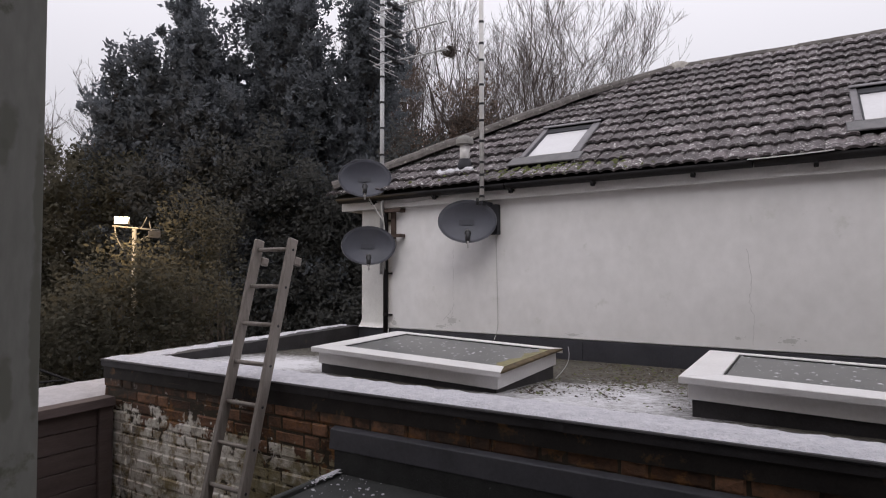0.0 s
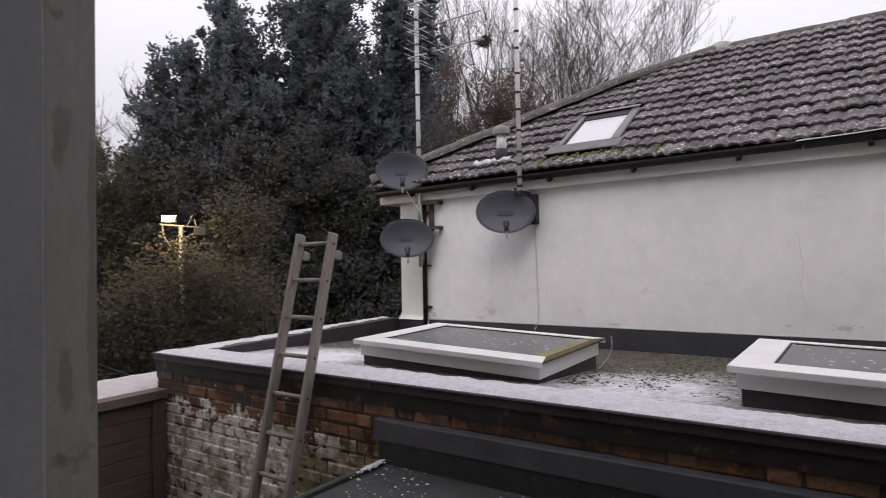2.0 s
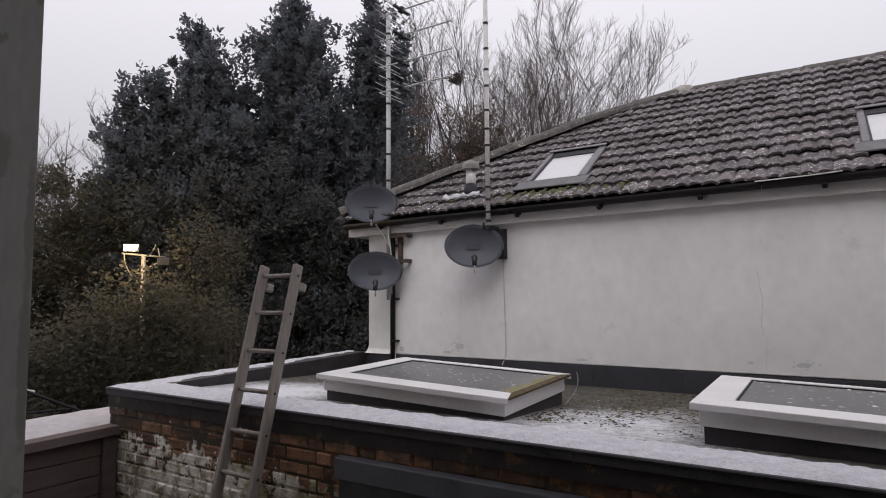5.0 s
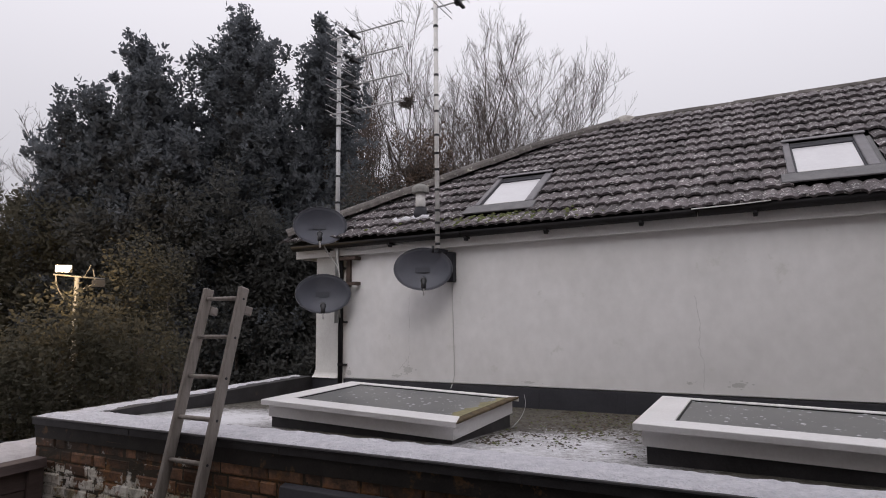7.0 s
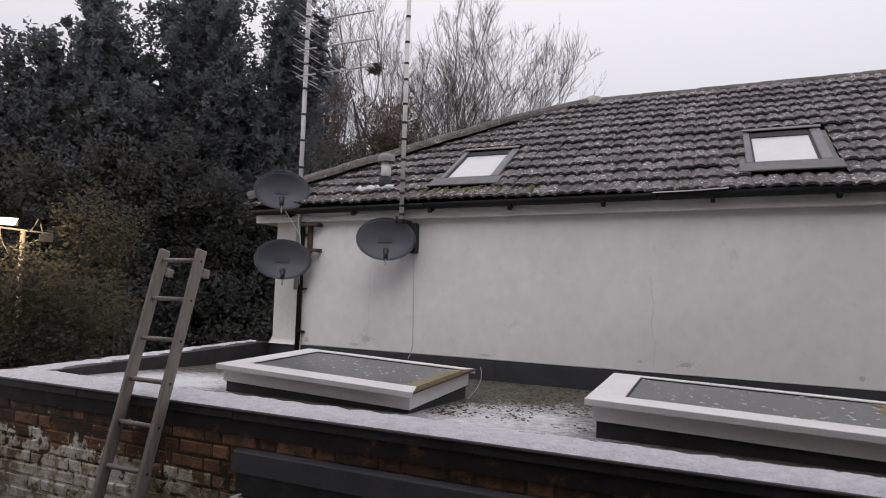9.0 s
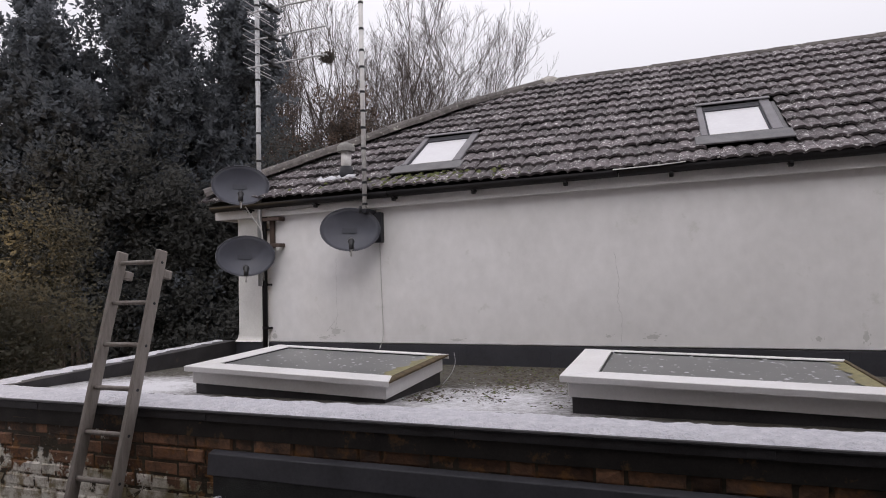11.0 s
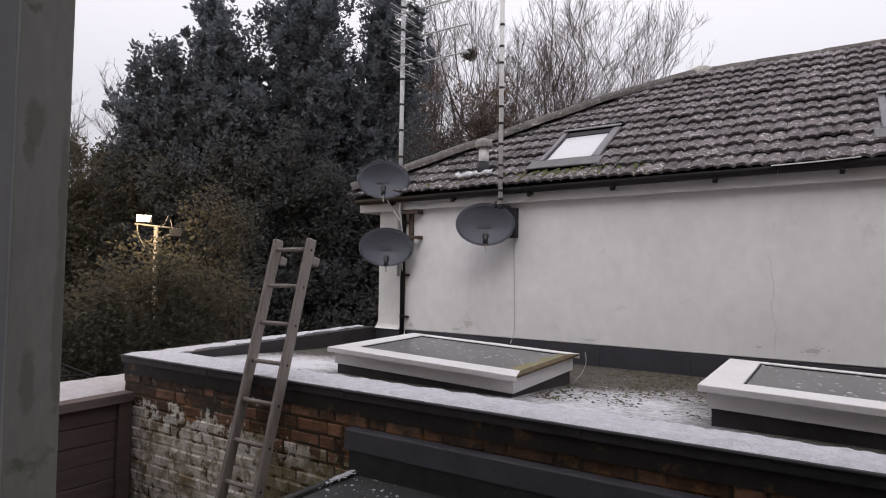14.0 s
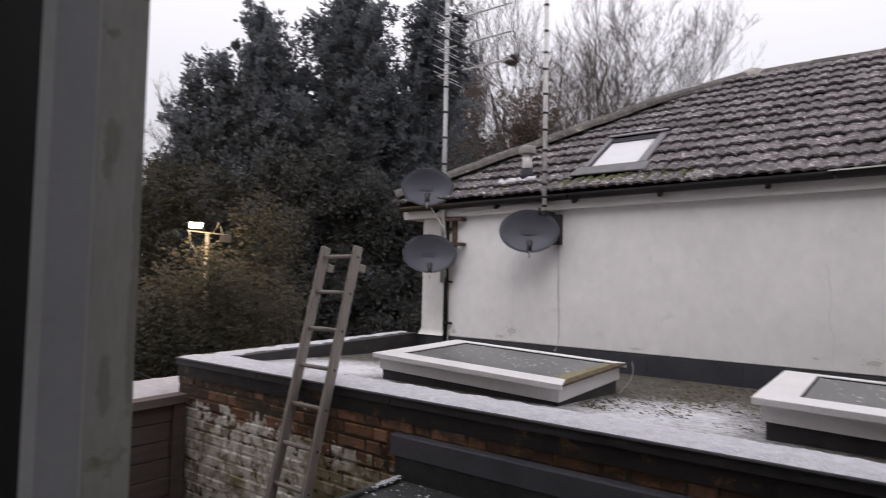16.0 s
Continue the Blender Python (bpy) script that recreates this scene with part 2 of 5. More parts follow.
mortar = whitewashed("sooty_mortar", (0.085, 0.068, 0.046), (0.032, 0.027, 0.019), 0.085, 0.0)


def stain_paint(m, spots, col):
    """Soft-edged greenish stains, each (y, z, half width, half height), in the paint of m."""
    n, l = m.node_tree.nodes, m.node_tree.links
    b = n["Principled BSDF"]
    out = b.inputs["Base Color"].links[0].from_socket
    geo, nz = n.new("ShaderNodeNewGeometry"), n.new("ShaderNodeTexNoise")
    nz.inputs["Scale"].default_value, nz.inputs["Detail"].default_value = 45, 5
    l.new(geo.outputs["Position"], nz.inputs["Vector"])
    for y, z, w, h in spots:
        mp, ln, ad, r, mx = n.new("ShaderNodeMapping"), n.new("ShaderNodeVectorMath"), n.new("ShaderNodeMath"), n.new("ShaderNodeMapRange"), n.new("ShaderNodeMix")
        mp.inputs["Scale"].default_value = (0, 1 / w, 1 / h)
        mp.inputs["Location"].default_value = (0, -y / w, -z / h)
        ln.operation, ad.operation, mx.data_type = "LENGTH", "MULTIPLY_ADD", "RGBA"
        l.new(geo.outputs["Position"], mp.inputs["Vector"])
        l.new(mp.outputs[0], ln.inputs[0])
        l.new(nz.outputs["Fac"], ad.inputs[0])
        ad.inputs[1].default_value = 1.3
        l.new(ln.outputs["Value"], ad.inputs[2])
        for key, val in zip(("From Min", "From Max", "To Min", "To Max"), (1.45, 1.85, 0.75, 0.0)):
            r.inputs[key].default_value = val
        l.new(ad.outputs[0], r.inputs["Value"])
        l.new(r.outputs[0], mx.inputs[0])
        l.new(out, mx.inputs[6])
        mx.inputs[7].default_value = (*col, 1)
        out = mx.outputs[2]
    l.new(out, b.inputs["Base Color"])


stain_paint(jamb_mat, ((0.368, 3.805, 0.013, 0.038), (0.363, 3.762, 0.009, 0.024), (0.412, 3.70, 0.007, 0.10), (0.411, 3.50, 0.008, 0.12), (0.372, 3.42, 0.010, 0.05)), (0.19, 0.19, 0.16))


def deck_material():
    """Grit and moss with thawing snow in soft-edged drifts."""
    m = mat("grit_covered_flat_roof", (0.135, 0.122, 0.102), (0.032, 0.029, 0.023), 0.9, 22, 80, 1.0, height=0.016)
    n, l = m.node_tree.nodes, m.node_tree.links
    b = n["Principled BSDF"]
    src = b.inputs["Base Color"].links[0].from_socket
    geo = n.new("ShaderNodeNewGeometry")
    fac = None
    for cx, cy, rad, amt in ((-1.40, 2.85, 1.15, 0.44), (-3.75, 2.95, 1.10, 0.62), (-1.2, 3.6, 0.8, 0.20)):
        d = n.new("ShaderNodeVectorMath")
        d.operation = "DISTANCE"
        d.inputs[1].default_value = (cx, cy, 2.9)
        l.new(geo.outputs["Position"], d.inputs[0])
        r = n.new("ShaderNodeMapRange")
        r.interpolation_type = "SMOOTHSTEP"
        for key, val in zip(("From Min", "From Max", "To Min", "To Max"), (0.0, rad, amt, 0.0)):
            r.inputs[key].default_value = val
        l.new(d.outputs["Value"], r.inputs["Value"])
        if fac is None:
            fac = r.outputs[0]
        else:
            a = n.new("ShaderNodeMath")
            l.new(fac, a.inputs[0])
            l.new(r.outputs[0], a.inputs[1])
            fac = a.outputs[0]
    for scale, k in ((5, 0.40), (26, 0.5), (120, 0.5)):
        t = n.new("ShaderNodeTexNoise")
        t.inputs["Scale"].default_value, t.inputs["Detail"].default_value = scale, 6
        l.new(geo.outputs["Position"], t.inputs["Vector"])
        a = n.new("ShaderNodeMath")
        a.operation = "MULTIPLY_ADD"
        l.new(t.outputs["Fac"], a.inputs[0])
        a.inputs[1].default_value = k
        l.new(fac, a.inputs[2])
        fac = a.outputs[0]
    st = n.new("ShaderNodeMapRange")
    st.inputs["From Min"].default_value, st.inputs["From Max"].default_value = 0.80, 1.22
    l.new(fac, st.inputs["Value"])
    mx = n.new("ShaderNodeMix")
    mx.data_type = "RGBA"
    l.new(st.outputs[0], mx.inputs[0])
    l.new(src, mx.inputs[6])
    mx.inputs[7].default_value = (0.68, 0.675, 0.70, 1)
    l.new(mx.outputs[2], b.inputs["Base Color"])
    return m


deck = deck_material()


def glass_material():
    m = bpy.data.materials.new("grey_wet_glazing")
    m.use_nodes = True
    n, l = m.node_tree.nodes, m.node_tree.links
    b = n["Principled BSDF"]
    b.inputs["Roughness"].default_value = 0.3
    b.inputs["Specular IOR Level"].default_value = 0.3
    geo = n.new("ShaderNodeNewGeometry")
    nz = n.new("ShaderNodeTexNoise")
    nz.inputs["Scale"].default_value, nz.inputs["Detail"].default_value = 3, 6
    l.new(geo.outputs["Position"], nz.inputs["Vector"])
    rp = n.new("ShaderNodeValToRGB")
    rp.color_ramp.elements[0].color, rp.color_ramp.elements[1].color = (0.095, 0.097, 0.097, 1), (0.175, 0.177, 0.17, 1)
    l.new(nz.outputs["Fac"], rp.inputs[0])
    l.new(rp.outputs[0], b.inputs["Base Color"])
    return m


glazing = glass_material()


# ---- mesh building ----
class Geo:
    """Collects vertices and faces of one mesh."""

    def __init__(self):
        self.v, self.f = [], []

    def add(self, verts, faces):
        k = len(self.v)
        self.v += [tuple(p) for p in verts]
        self.f += [tuple(i + k for i in f) for f in faces]
        return self

    def box(self, x0, y0, z0, x1, y1, z1, m=None, c=0.0):
        """A box with its edges chamfered by c."""
        if c <= 0:
            p = [(x, y, z) for x in (x0, x1) for y in (y0, y1) for z in (z0, z1)]
            f = [(0, 1, 3, 2), (4, 6, 7, 5), (0, 4, 5, 1), (2, 3, 7, 6), (0, 2, 6, 4), (1, 5, 7, 3)]
        else:
            bm = bmesh.new()
            bmesh.ops.create_cube(bm, size=1)
            for v in bm.verts:
                v.co = Vector(((x0 + x1) / 2 + v.co.x * (x1 - x0), (y0 + y1) / 2 + v.co.y * (y1 - y0), (z0 + z1) / 2 + v.co.z * (z1 - z0)))
            bmesh.ops.bevel(bm, geom=bm.edges[:], offset=c, segments=1, affect="EDGES", profile=0.7)
            bm.verts.index_update()
            p = [tuple(v.co) for v in bm.verts]
            f = [tuple(v.index for v in q.verts) for q in bm.faces]
            bm.free()
        if m is not None:
            p = [tuple(m @ Vector(q)) for q in p]
        return self.add(p, f)

    def hexa(self, bottom, top):
        """A solid between two loops of points, bottom anticlockwise from above."""
        k = len(bottom)
        f = [tuple(range(k - 1, -1, -1)), tuple(range(k, 2 * k))]
        f += [(i, (i + 1) % k, k + (i + 1) % k, k + i) for i in range(k)]
        return self.add(list(bottom) + list(top), f)

    def tube(self, pts, r, sides=8, r1=None, caps=True):
        """A round bar along pts; r1 is its radius at the end."""
        pts = [Vector(p) for p in pts]
        n = len(pts)
        verts, faces = [], []
        for i, p in enumerate(pts):
            d = (pts[min(i + 1, n - 1)] - pts[max(i - 1, 0)]).normalized()
            up = Vector((0, 0, 1)) if abs(d.z) < 0.9 else Vector((1, 0, 0))
            a = d.cross(up).normalized()
            b = a.cross(d)
            rr = r if r1 is None else r + (r1 - r) * i / (n - 1)
            verts += [p + (a * math.cos(t) + b * math.sin(t)) * rr for t in (2 * math.pi * s / sides for s in range(sides))]
        for i in range(n - 1):
            for s in range(sides):
                faces.append((i * sides + s, (i + 1) * sides + s, (i + 1) * sides + (s + 1) % sides, i * sides + (s + 1) % sides))
        if caps:
            faces += [tuple(range(sides)), tuple((n - 1) * sides + s for s in range(sides - 1, -1, -1))]
        return self.add(verts, faces)


def mesh(name, g, material, smooth=False):
    me = bpy.data.meshes.new(name)
    me.from_pydata(g.v, [], g.f)
    me.update()
    bm = bmesh.new()
    bm.from_mesh(me)
    bmesh.ops.recalc_face_normals(bm, faces=bm.faces[:])
    bm.to_mesh(me)
    bm.free()
    if smooth:
        me.shade_smooth()
    me.materials.append(material)
    return me


def part(name, g, material, parent=None, label="", smooth=False, bevel=0.0):
    ob = new(name, mesh(name, g, material, smooth))
    if parent is not None:
        ob.parent = parent
    if label:
        ob["label"] = label
    if bevel:
        mod = ob.modifiers.new("edges", "BEVEL")
        mod.width, mod.segments, mod.limit_method = bevel, 2, "ANGLE"
    return ob


def thing(name, label, category, group="", kind="", at=(0, 0, 0)):
    ob = new(name)
    ob.empty_display_size = 0.1
    ob.location = at
    return tagged(ob, label, category, group, kind)


def setting(name, g, material, label, category, smooth=False, bevel=0.0):
    return tagged(part(name, g, material, None, "", smooth, bevel), label, category, kind="structure")


# ---- ground and our own house ----
g = Geo()
g.add([(-700, -700, 0), (700, -700, 0), (700, 700, 0), (-700, 700, 0)], [(0, 1, 2, 3)])
setting("ground", g, soil, "dark damp soil and grass round the houses", "ground")

# window wall of the room: opening from x -1.40 to 1.6, z 2.85 to 4.6
XJ = -1.397
g = Geo()
# unseen top carried up to 6.9 to cut sky light on near surfaces
g.box(-5.0, 0.10, 0, XJ - 0.07, 0.41, 6.9).box(1.67, 0.10, 0, 5.0, 0.41, 6.9)
g.box(XJ - 0.07, 0.10, 0, 1.67, 0.41, 2.8).box(XJ - 0.07, 0.10, 4.65, 1.67, 0.41, 6.9)
setting("wall_south", g, house_brick, "pale rendered house wall round the window", "wall")
# added out of view: blocks sky light over the right-hand side
setting("shade_wall_east", Geo().box(4.62, 0.41, 0, 4.9, 5.0, 8.2), house_brick, "added unseen wall that shades the right of the yard", "wall")
g = Geo()
g.box(-3.0, -3.6, 2.0, 3.0, -3.5, 5.0).box(-3.1, -3.5, 2.0, -3.0, 0.1, 5.0).box(3.0, -3.5, 2.0, 3.1, 0.1, 5.0)
setting("room_wall", g, room_paint, "plain unlit walls of the room", "wall")
setting("floor", Geo().box(-3.1, -3.6, 1.95, 3.1, 0.1, 2.0), room_paint, "plain floor of the unlit room", "floor")
setting("ceiling", Geo().box(-3.1, -3.6, 5.0, 3.1, 0.1, 5.05), room_paint, "plain ceiling of the unlit room", "ceiling")
win = tagged(new("window_1"), "weathered pale window frame of an open window", "window", kind="structure")
part("jamb", Geo().box(XJ - 0.07, 0.345, 2.8, XJ, 0.418, 4.65), jamb_mat, win, "dirty weathered outer frame edge")

part("jamb", Geo().box(XJ - 0.07, 0.282, 2.8, XJ - 0.0006, 0.341, 4.65), jamb_in, win, "smooth grey inner frame edge")
part("bead", Geo().box(XJ - 0.07, 0.341, 2.8, XJ - 0.0003, 0.345, 4.65), jamb_bead, win, "pale bead of sealant")
part("bead", Geo().box(XJ - 0.07, 0.262, 2.8, XJ - 0.0009, 0.282, 4.65), jamb_bead, win, "pale glazing bead")
# room side of the reveal, coloured black for the darkness indoors
part("shade_strip", Geo().box(XJ - 0.07, 0.09, 2.8, XJ + 0.004, 0.262, 4.65), shade_strip, win, "black strip put in for shade")
part("jamb", Geo().box(1.60, 0.272, 2.8, 1.67, 0.418, 4.65, c=0.004), jamb_mat, win)
part("head", Geo().box(XJ, 0.272, 4.60, 1.60, 0.418, 4.65, c=0.004), jamb_mat, win)
part("sill", Geo().box(XJ, 0.272, 2.8, 1.60, 0.44, 2.85, c=0.004), jamb_mat, win)

# ---- flat roof extension: brick wall, parapet, deck ----
YF, XL, SKEW = 2.28, -4.60, 0.0115
ASKEW = Matrix.Translation((XL, YF, 0)) @ Matrix.Rotation(math.atan(SKEW), 4, "Z") @ Matrix.Translation((-XL, -YF, 0))


def edge_y(x):
    """The front edge of the parapet."""
    return 2.266 + SKEW * (x - XL)


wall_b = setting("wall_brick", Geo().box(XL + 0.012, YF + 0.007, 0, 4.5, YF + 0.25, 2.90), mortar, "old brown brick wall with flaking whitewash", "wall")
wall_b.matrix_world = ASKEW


def deck_z(y):
    return 2.922 - 0.053 * (y - 2.93)


g = Geo()
g.hexa([(-4.75, 2.50, 2.6), (4.5, 2.50, 2.6), (4.5, 5.05, 2.6), (-4.75, 5.05, 2.6)],
       [(-4.75, 2.50, deck_z(2.5)), (4.5, 2.50, deck_z(2.5)), (4.5, 5.05, deck_z(5.05)), (-4.75, 5.05, deck_z(5.05))])
setting("flat_roof", g, deck, "grit-covered flat roof with moss and thawing snow", "flat roof")

# felt-clad parapet, front run and the skewed left run
g = Geo()
g.hexa([(-4.34, edge_y(-4.34), 2.935), (4.5, edge_y(4.5), 2.935), (4.5, 2.58, 2.935), (-4.34, 2.58, 2.935)],
       [(-4.34, edge_y(-4.34), 2.985), (4.5, edge_y(4.5), 2.985), (4.5, 2.58, 2.985), (-4.34, 2.58, 2.985)])
g.hexa([(-4.62, 2.266, 2.935), (-4.34, edge_y(-4.34), 2.935), (-4.34, 2.58, 2.868), (-4.59, 5.0, 2.7), (-4.87, 5.0, 2.7)],
       [(-4.62, 2.266, 2.985), (-4.34, edge_y(-4.34), 2.985), (-4.34, 2.58, 2.985), (-4.59, 5.0, 3.0), (-4.87, 5.0, 3.0)])
para = setting("parapet", g, felt, "low parapet clad in black roofing felt", "parapet")
# darker, brown-spotted band of felt under the edge, its laps, and the rolled edge
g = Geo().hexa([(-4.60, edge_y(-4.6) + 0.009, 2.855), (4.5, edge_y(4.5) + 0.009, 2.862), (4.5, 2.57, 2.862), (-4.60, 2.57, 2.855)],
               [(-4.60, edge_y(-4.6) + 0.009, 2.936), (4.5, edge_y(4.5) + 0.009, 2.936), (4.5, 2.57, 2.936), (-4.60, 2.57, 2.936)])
part("felt_skirt", g, skirt_felt, para, "darker felt skirt with brown spots")
for x in (-3.75, -2.62, -1.36, -0.2, 1.1, 2.4):
    part("felt_lap", Geo().box(x, edge_y(x) - 0.003, 2.938, x + 0.09, edge_y(x) + 0.006, 2.983, c=0.001), felt, para, "overlapping felt joint")
part("rolled_edge", Geo().tube([(-4.615, edge_y(-4.615), 2.977), (4.45, edge_y(4.45), 2.977)], 0.0085, 8), felt, para, "rolled felt edge")
g = Geo()
g.hexa([(-4.86, 5.0, 0), (-4.60, 2.30, 0), (-4.5, 2.32, 0), (-4.76, 5.0, 0)], [(-4.86, 5.0, 2.87), (-4.60, 2.30, 2.87), (-4.5, 2.32, 2.87), (-4.76, 5.0, 2.87)])
setting("wall_extension_side", g, mortar, "side wall of the flat-roofed extension", "wall")


def snow_strip(p0, p1, q0, q1, z0, z1, n, thick, rag, seed, outer=1.0):
    """A ragged strip of snow between an outer edge p0-p1 and an inner edge q0-q1."""
    rng = random.Random(seed)
    rows = 7
    verts, faces = [], []
    for i in range(n + 1):
        t = i / n
        a = Vector(p0).lerp(Vector(p1), t)
        b = Vector(q0).lerp(Vector(q1), t)
        z = z0 + (z1 - z0) * t
        w0 = rag * (noise.noise((a.x * 9, a.y * 9, seed)) * 0.7 + noise.noise((a.x * 31, a.y * 31, seed)) * 0.5)
        w1 = rag * (noise.noise((b.x * 8, b.y * 8, seed + 3)) + noise.noise((b.x * 29, b.y * 29, seed + 3)) * 0.6)
        d = (b - a).normalized()
        a2, b2 = a + d * outer * max(0.0, w0 + rag * 0.4), b - d * max(0.0, w1 + rag * 0.5)
        for j in range(rows):
            s = j / (rows - 1)
            p = a2.lerp(b2, s)
            h = thick * (1 - abs(2 * s - 1) ** 4) * (0.75 + 0.5 * noise.noise((p.x * 12, p.y * 12, seed + 7)) + 0.25 * noise.noise((p.x * 50, p.y * 50, 2)))
            verts.append((p.x, p.y, z + max(h, 0.0) + (0.002 if 0 < j < rows - 1 else -0.004)))
    for i in range(n):
        for j in range(rows - 1):
            k = i * rows + j
            faces.append((k, k + 1, k + rows + 1, k + rows))
    return Geo().add(verts, faces)


s1 = snow_strip((-4.61, 2.262), (4.4, edge_y(4.4) - 0.005), (-4.36, 2.582), (4.4, 2.582), 2.986, 2.986, 900, 0.017, 0.020, 5, 0.25)
tagged(part("snow", s1, snow, None, "", True), "thin wet snow lying along the parapet top", "snow", kind="stuff")
s2 = snow_strip((-4.61, 2.30), (-4.86, 4.98), (-4.35, 2.57), (-4.68, 4.98), 2.984, 2.998, 160, 0.009, 0.085, 9)
tagged(part("snow", s2, snow, None, "", True), "patchy thawing snow on the side parapet", "snow", kind="stuff")

# dark upstand at the foot of the white wall
setting("upstand", Geo().box(-4.21, 5.004, 2.70, 4.5, 5.033, 2.986, c=0.004), rubber, "dark felt upstand at the wall foot", "upstand")

g = Geo()
for x in (-3.3, -2.18, -1.45, -0.35, 0.75):
    g.box(x, 4.999, 2.72, x + 0.07, 5.006, 2.983, c=0.002)
part("felt_lap", g, rubber, bpy.data.objects["upstand"], "overlapping felt joint")
# lead apron over the low roof, and the low roof itself
g = Geo()
g.hexa([(-2.50, 2.235, 2.692), (4.5, 2.235, 2.692), (4.5, 2.285, 2.692), (-2.50, 2.285, 2.692)],
       [(-2.50, 2.245, 2.79), (4.5, 2.245, 2.79), (4.5, 2.285, 2.802), (-2.50, 2.285, 2.802)])
setting("flashing", g, lead, "grey lead apron flashing on the brick wall", "flashing", bevel=0.004).matrix_world = ASKEW
g = Geo()
g.box(-2.42, 0.42, 2.46, 4.5, 2.275, 2.58, c=0.008)
g.box(-2.45, 0.42, 2.40, -2.42, 2.275, 2.60, c=0.006)
g.box(-2.47, 2.240, 2.56, 4.5, 2.274, 2.70, c=0.004)
setting("low_roof", g, lowroof_mat, "low black felt roof with specks of snow", "flat roof").matrix_world = ASKEW
rng = random.Random(4)
g = Geo()
for i in range(6000):
    x, y = rng.uniform(-2.40, 1.2), rng.uniform(0.5, 2.24)
    edge = i % 3 == 0
    if edge:
        x = -2.44 + abs(rng.gauss(0, 0.02))
    if noise.noise((x * 2.2, y * 2.2, 1)) < (-0.1 if edge else -0.06):
        continue
    r = rng.choice((0.003, 0.004, 0.005, 0.007, 0.011)) * (0.7 if edge else 1.0)
    k = 6
    ring = [(x + r * rng.uniform(0.6, 1.5) * math.cos(a), y + r * rng.uniform(0.6, 1.2) * math.sin(a), 2.579 + 0.021 * edge) for a in (2 * math.pi * s / k for s in range(k))]
    g.add(ring + [(x, y, 2.579 + 0.021 * edge + r * 0.5)], [(s, (s + 1) % k, k) for s in range(k)])
tagged(part("snow_clump", g, snow), "scattered specks of wet snow on black felt", "snow", kind="stuff").matrix_world = ASKEW

# ---- white neighbouring building ----
YW = 5.0
g = Geo()
g.box(-4.21, YW, 2.998, 5.5, YW + 0.25, 4.36)
g.box(-4.21, YW + 0.035, 0, 5.5, YW + 0.25, 2.998)
wall_w = setting("wall_white", g, render_white, "white rendered wall with hairline cracks and grey stains", "wall")
g = Geo()
g.box(-4.575, YW + 0.02, 2.98, -4.272, YW + 0.3, 4.3, c=0.01)
setting("pier", g, white_paint, "white rendered corner pier standing on the parapet", "pier")
setting("wall_side", Geo().box(-4.575, YW + 0.3, 0, -4.35, 10.5, 4.36), render_white, "side wall of the white building", "wall")
# shade of the recess put in as a black surface
setting("wall_recess", Geo().box(-4.272, YW + 0.06, 0, -4.21, YW + 0.24, 4.36), gutter_mat, "recess behind the downpipe, coloured black for its shade", "wall")

# felt upstand under the pier, and the flared foot of its render
setting("upstand_corner", Geo().box(-4.62, 4.998, 2.70, -4.215, 5.028, 2.990, c=0.003), rubber, "dark felt upstand under the pier", "upstand")
v, f = [], []
for x in (-4.578, -4.270):
    for i in range(7):
        a = math.pi / 2 * i / 6
        v.append((x - (0.035 * (1 - math.sin(a)) if x < -4.4 else 0), 5.021 - 0.045 * (1 - math.sin(a)), 3.055 - 0.065 * math.cos(a)))
    v += [(x, 5.03, 3.055), (x, 5.03, 2.989)]
f += [(i, i + 1, i + 10, i + 9) for i in range(8)] + [(8, 0, 9, 17), tuple(range(9)), tuple(range(17, 8, -1))]
setting("pier_foot", Geo().add(v, f), white_paint, "flared white foot of the pier", "pier")

# soffit and fascia
g = Geo().hexa([(-4.78, 4.93, 4.232), (5.5, 4.93, 4.311), (5.5, 4.955, 4.311), (-4.78, 4.955, 4.232)], [(-4.78, 4.93, 4.375), (5.5, 4.93, 4.40), (5.5, 4.955, 4.40), (-4.78, 4.955, 4.375)])
setting("fascia", g, fascia_mat, "dull white painted fascia board under the eaves", "fascia", False, 0.003)
g = Geo().hexa([(-4.78, 4.955, 4.238), (5.5, 4.955, 4.317), (5.5, 5.02, 4.317), (-4.78, 5.02, 4.238)], [(-4.78, 4.955, 4.252), (5.5, 4.955, 4.331), (5.5, 5.02, 4.331), (-4.78, 5.02, 4.252)])
setting("soffit", g, fascia_mat, "painted soffit board", "soffit")
setting("fascia_side", Geo().box(-4.78, 4.955, 4.235, -4.755, 10.6, 4.375), fascia_mat, "white fascia on the hipped end", "fascia")

# cracks in the render
def crack(pts, w, seed, parent):
    rng = random.Random(seed)
    ps = []
    for (x0, z0), (x1, z1) in zip(pts, pts[1:]):
        for i in range(8):
            t = i / 8
            ps.append((x0 + (x1 - x0) * t + rng.uniform(-0.006, 0.006), z0 + (z1 - z0) * t))
    ps.append(pts[-1])
    v, f = [], []
    for i, (x, z) in enumerate(ps):
        ww = w * rng.uniform(0.4, 1.1)
        v += [(x - ww, YW - 0.0025, z), (x + ww, YW - 0.0025, z)]
    for i in range(len(ps) - 1):
        f.append((2 * i, 2 * i + 1, 2 * i + 3, 2 * i + 2))
    part("crack", Geo().add(v, f), crack_mat, parent, "thin grey hairline crack")


crack_mat = mat("crack_shadow", (0.66, 0.645, 0.64), (0.50, 0.485, 0.48), 0.95)
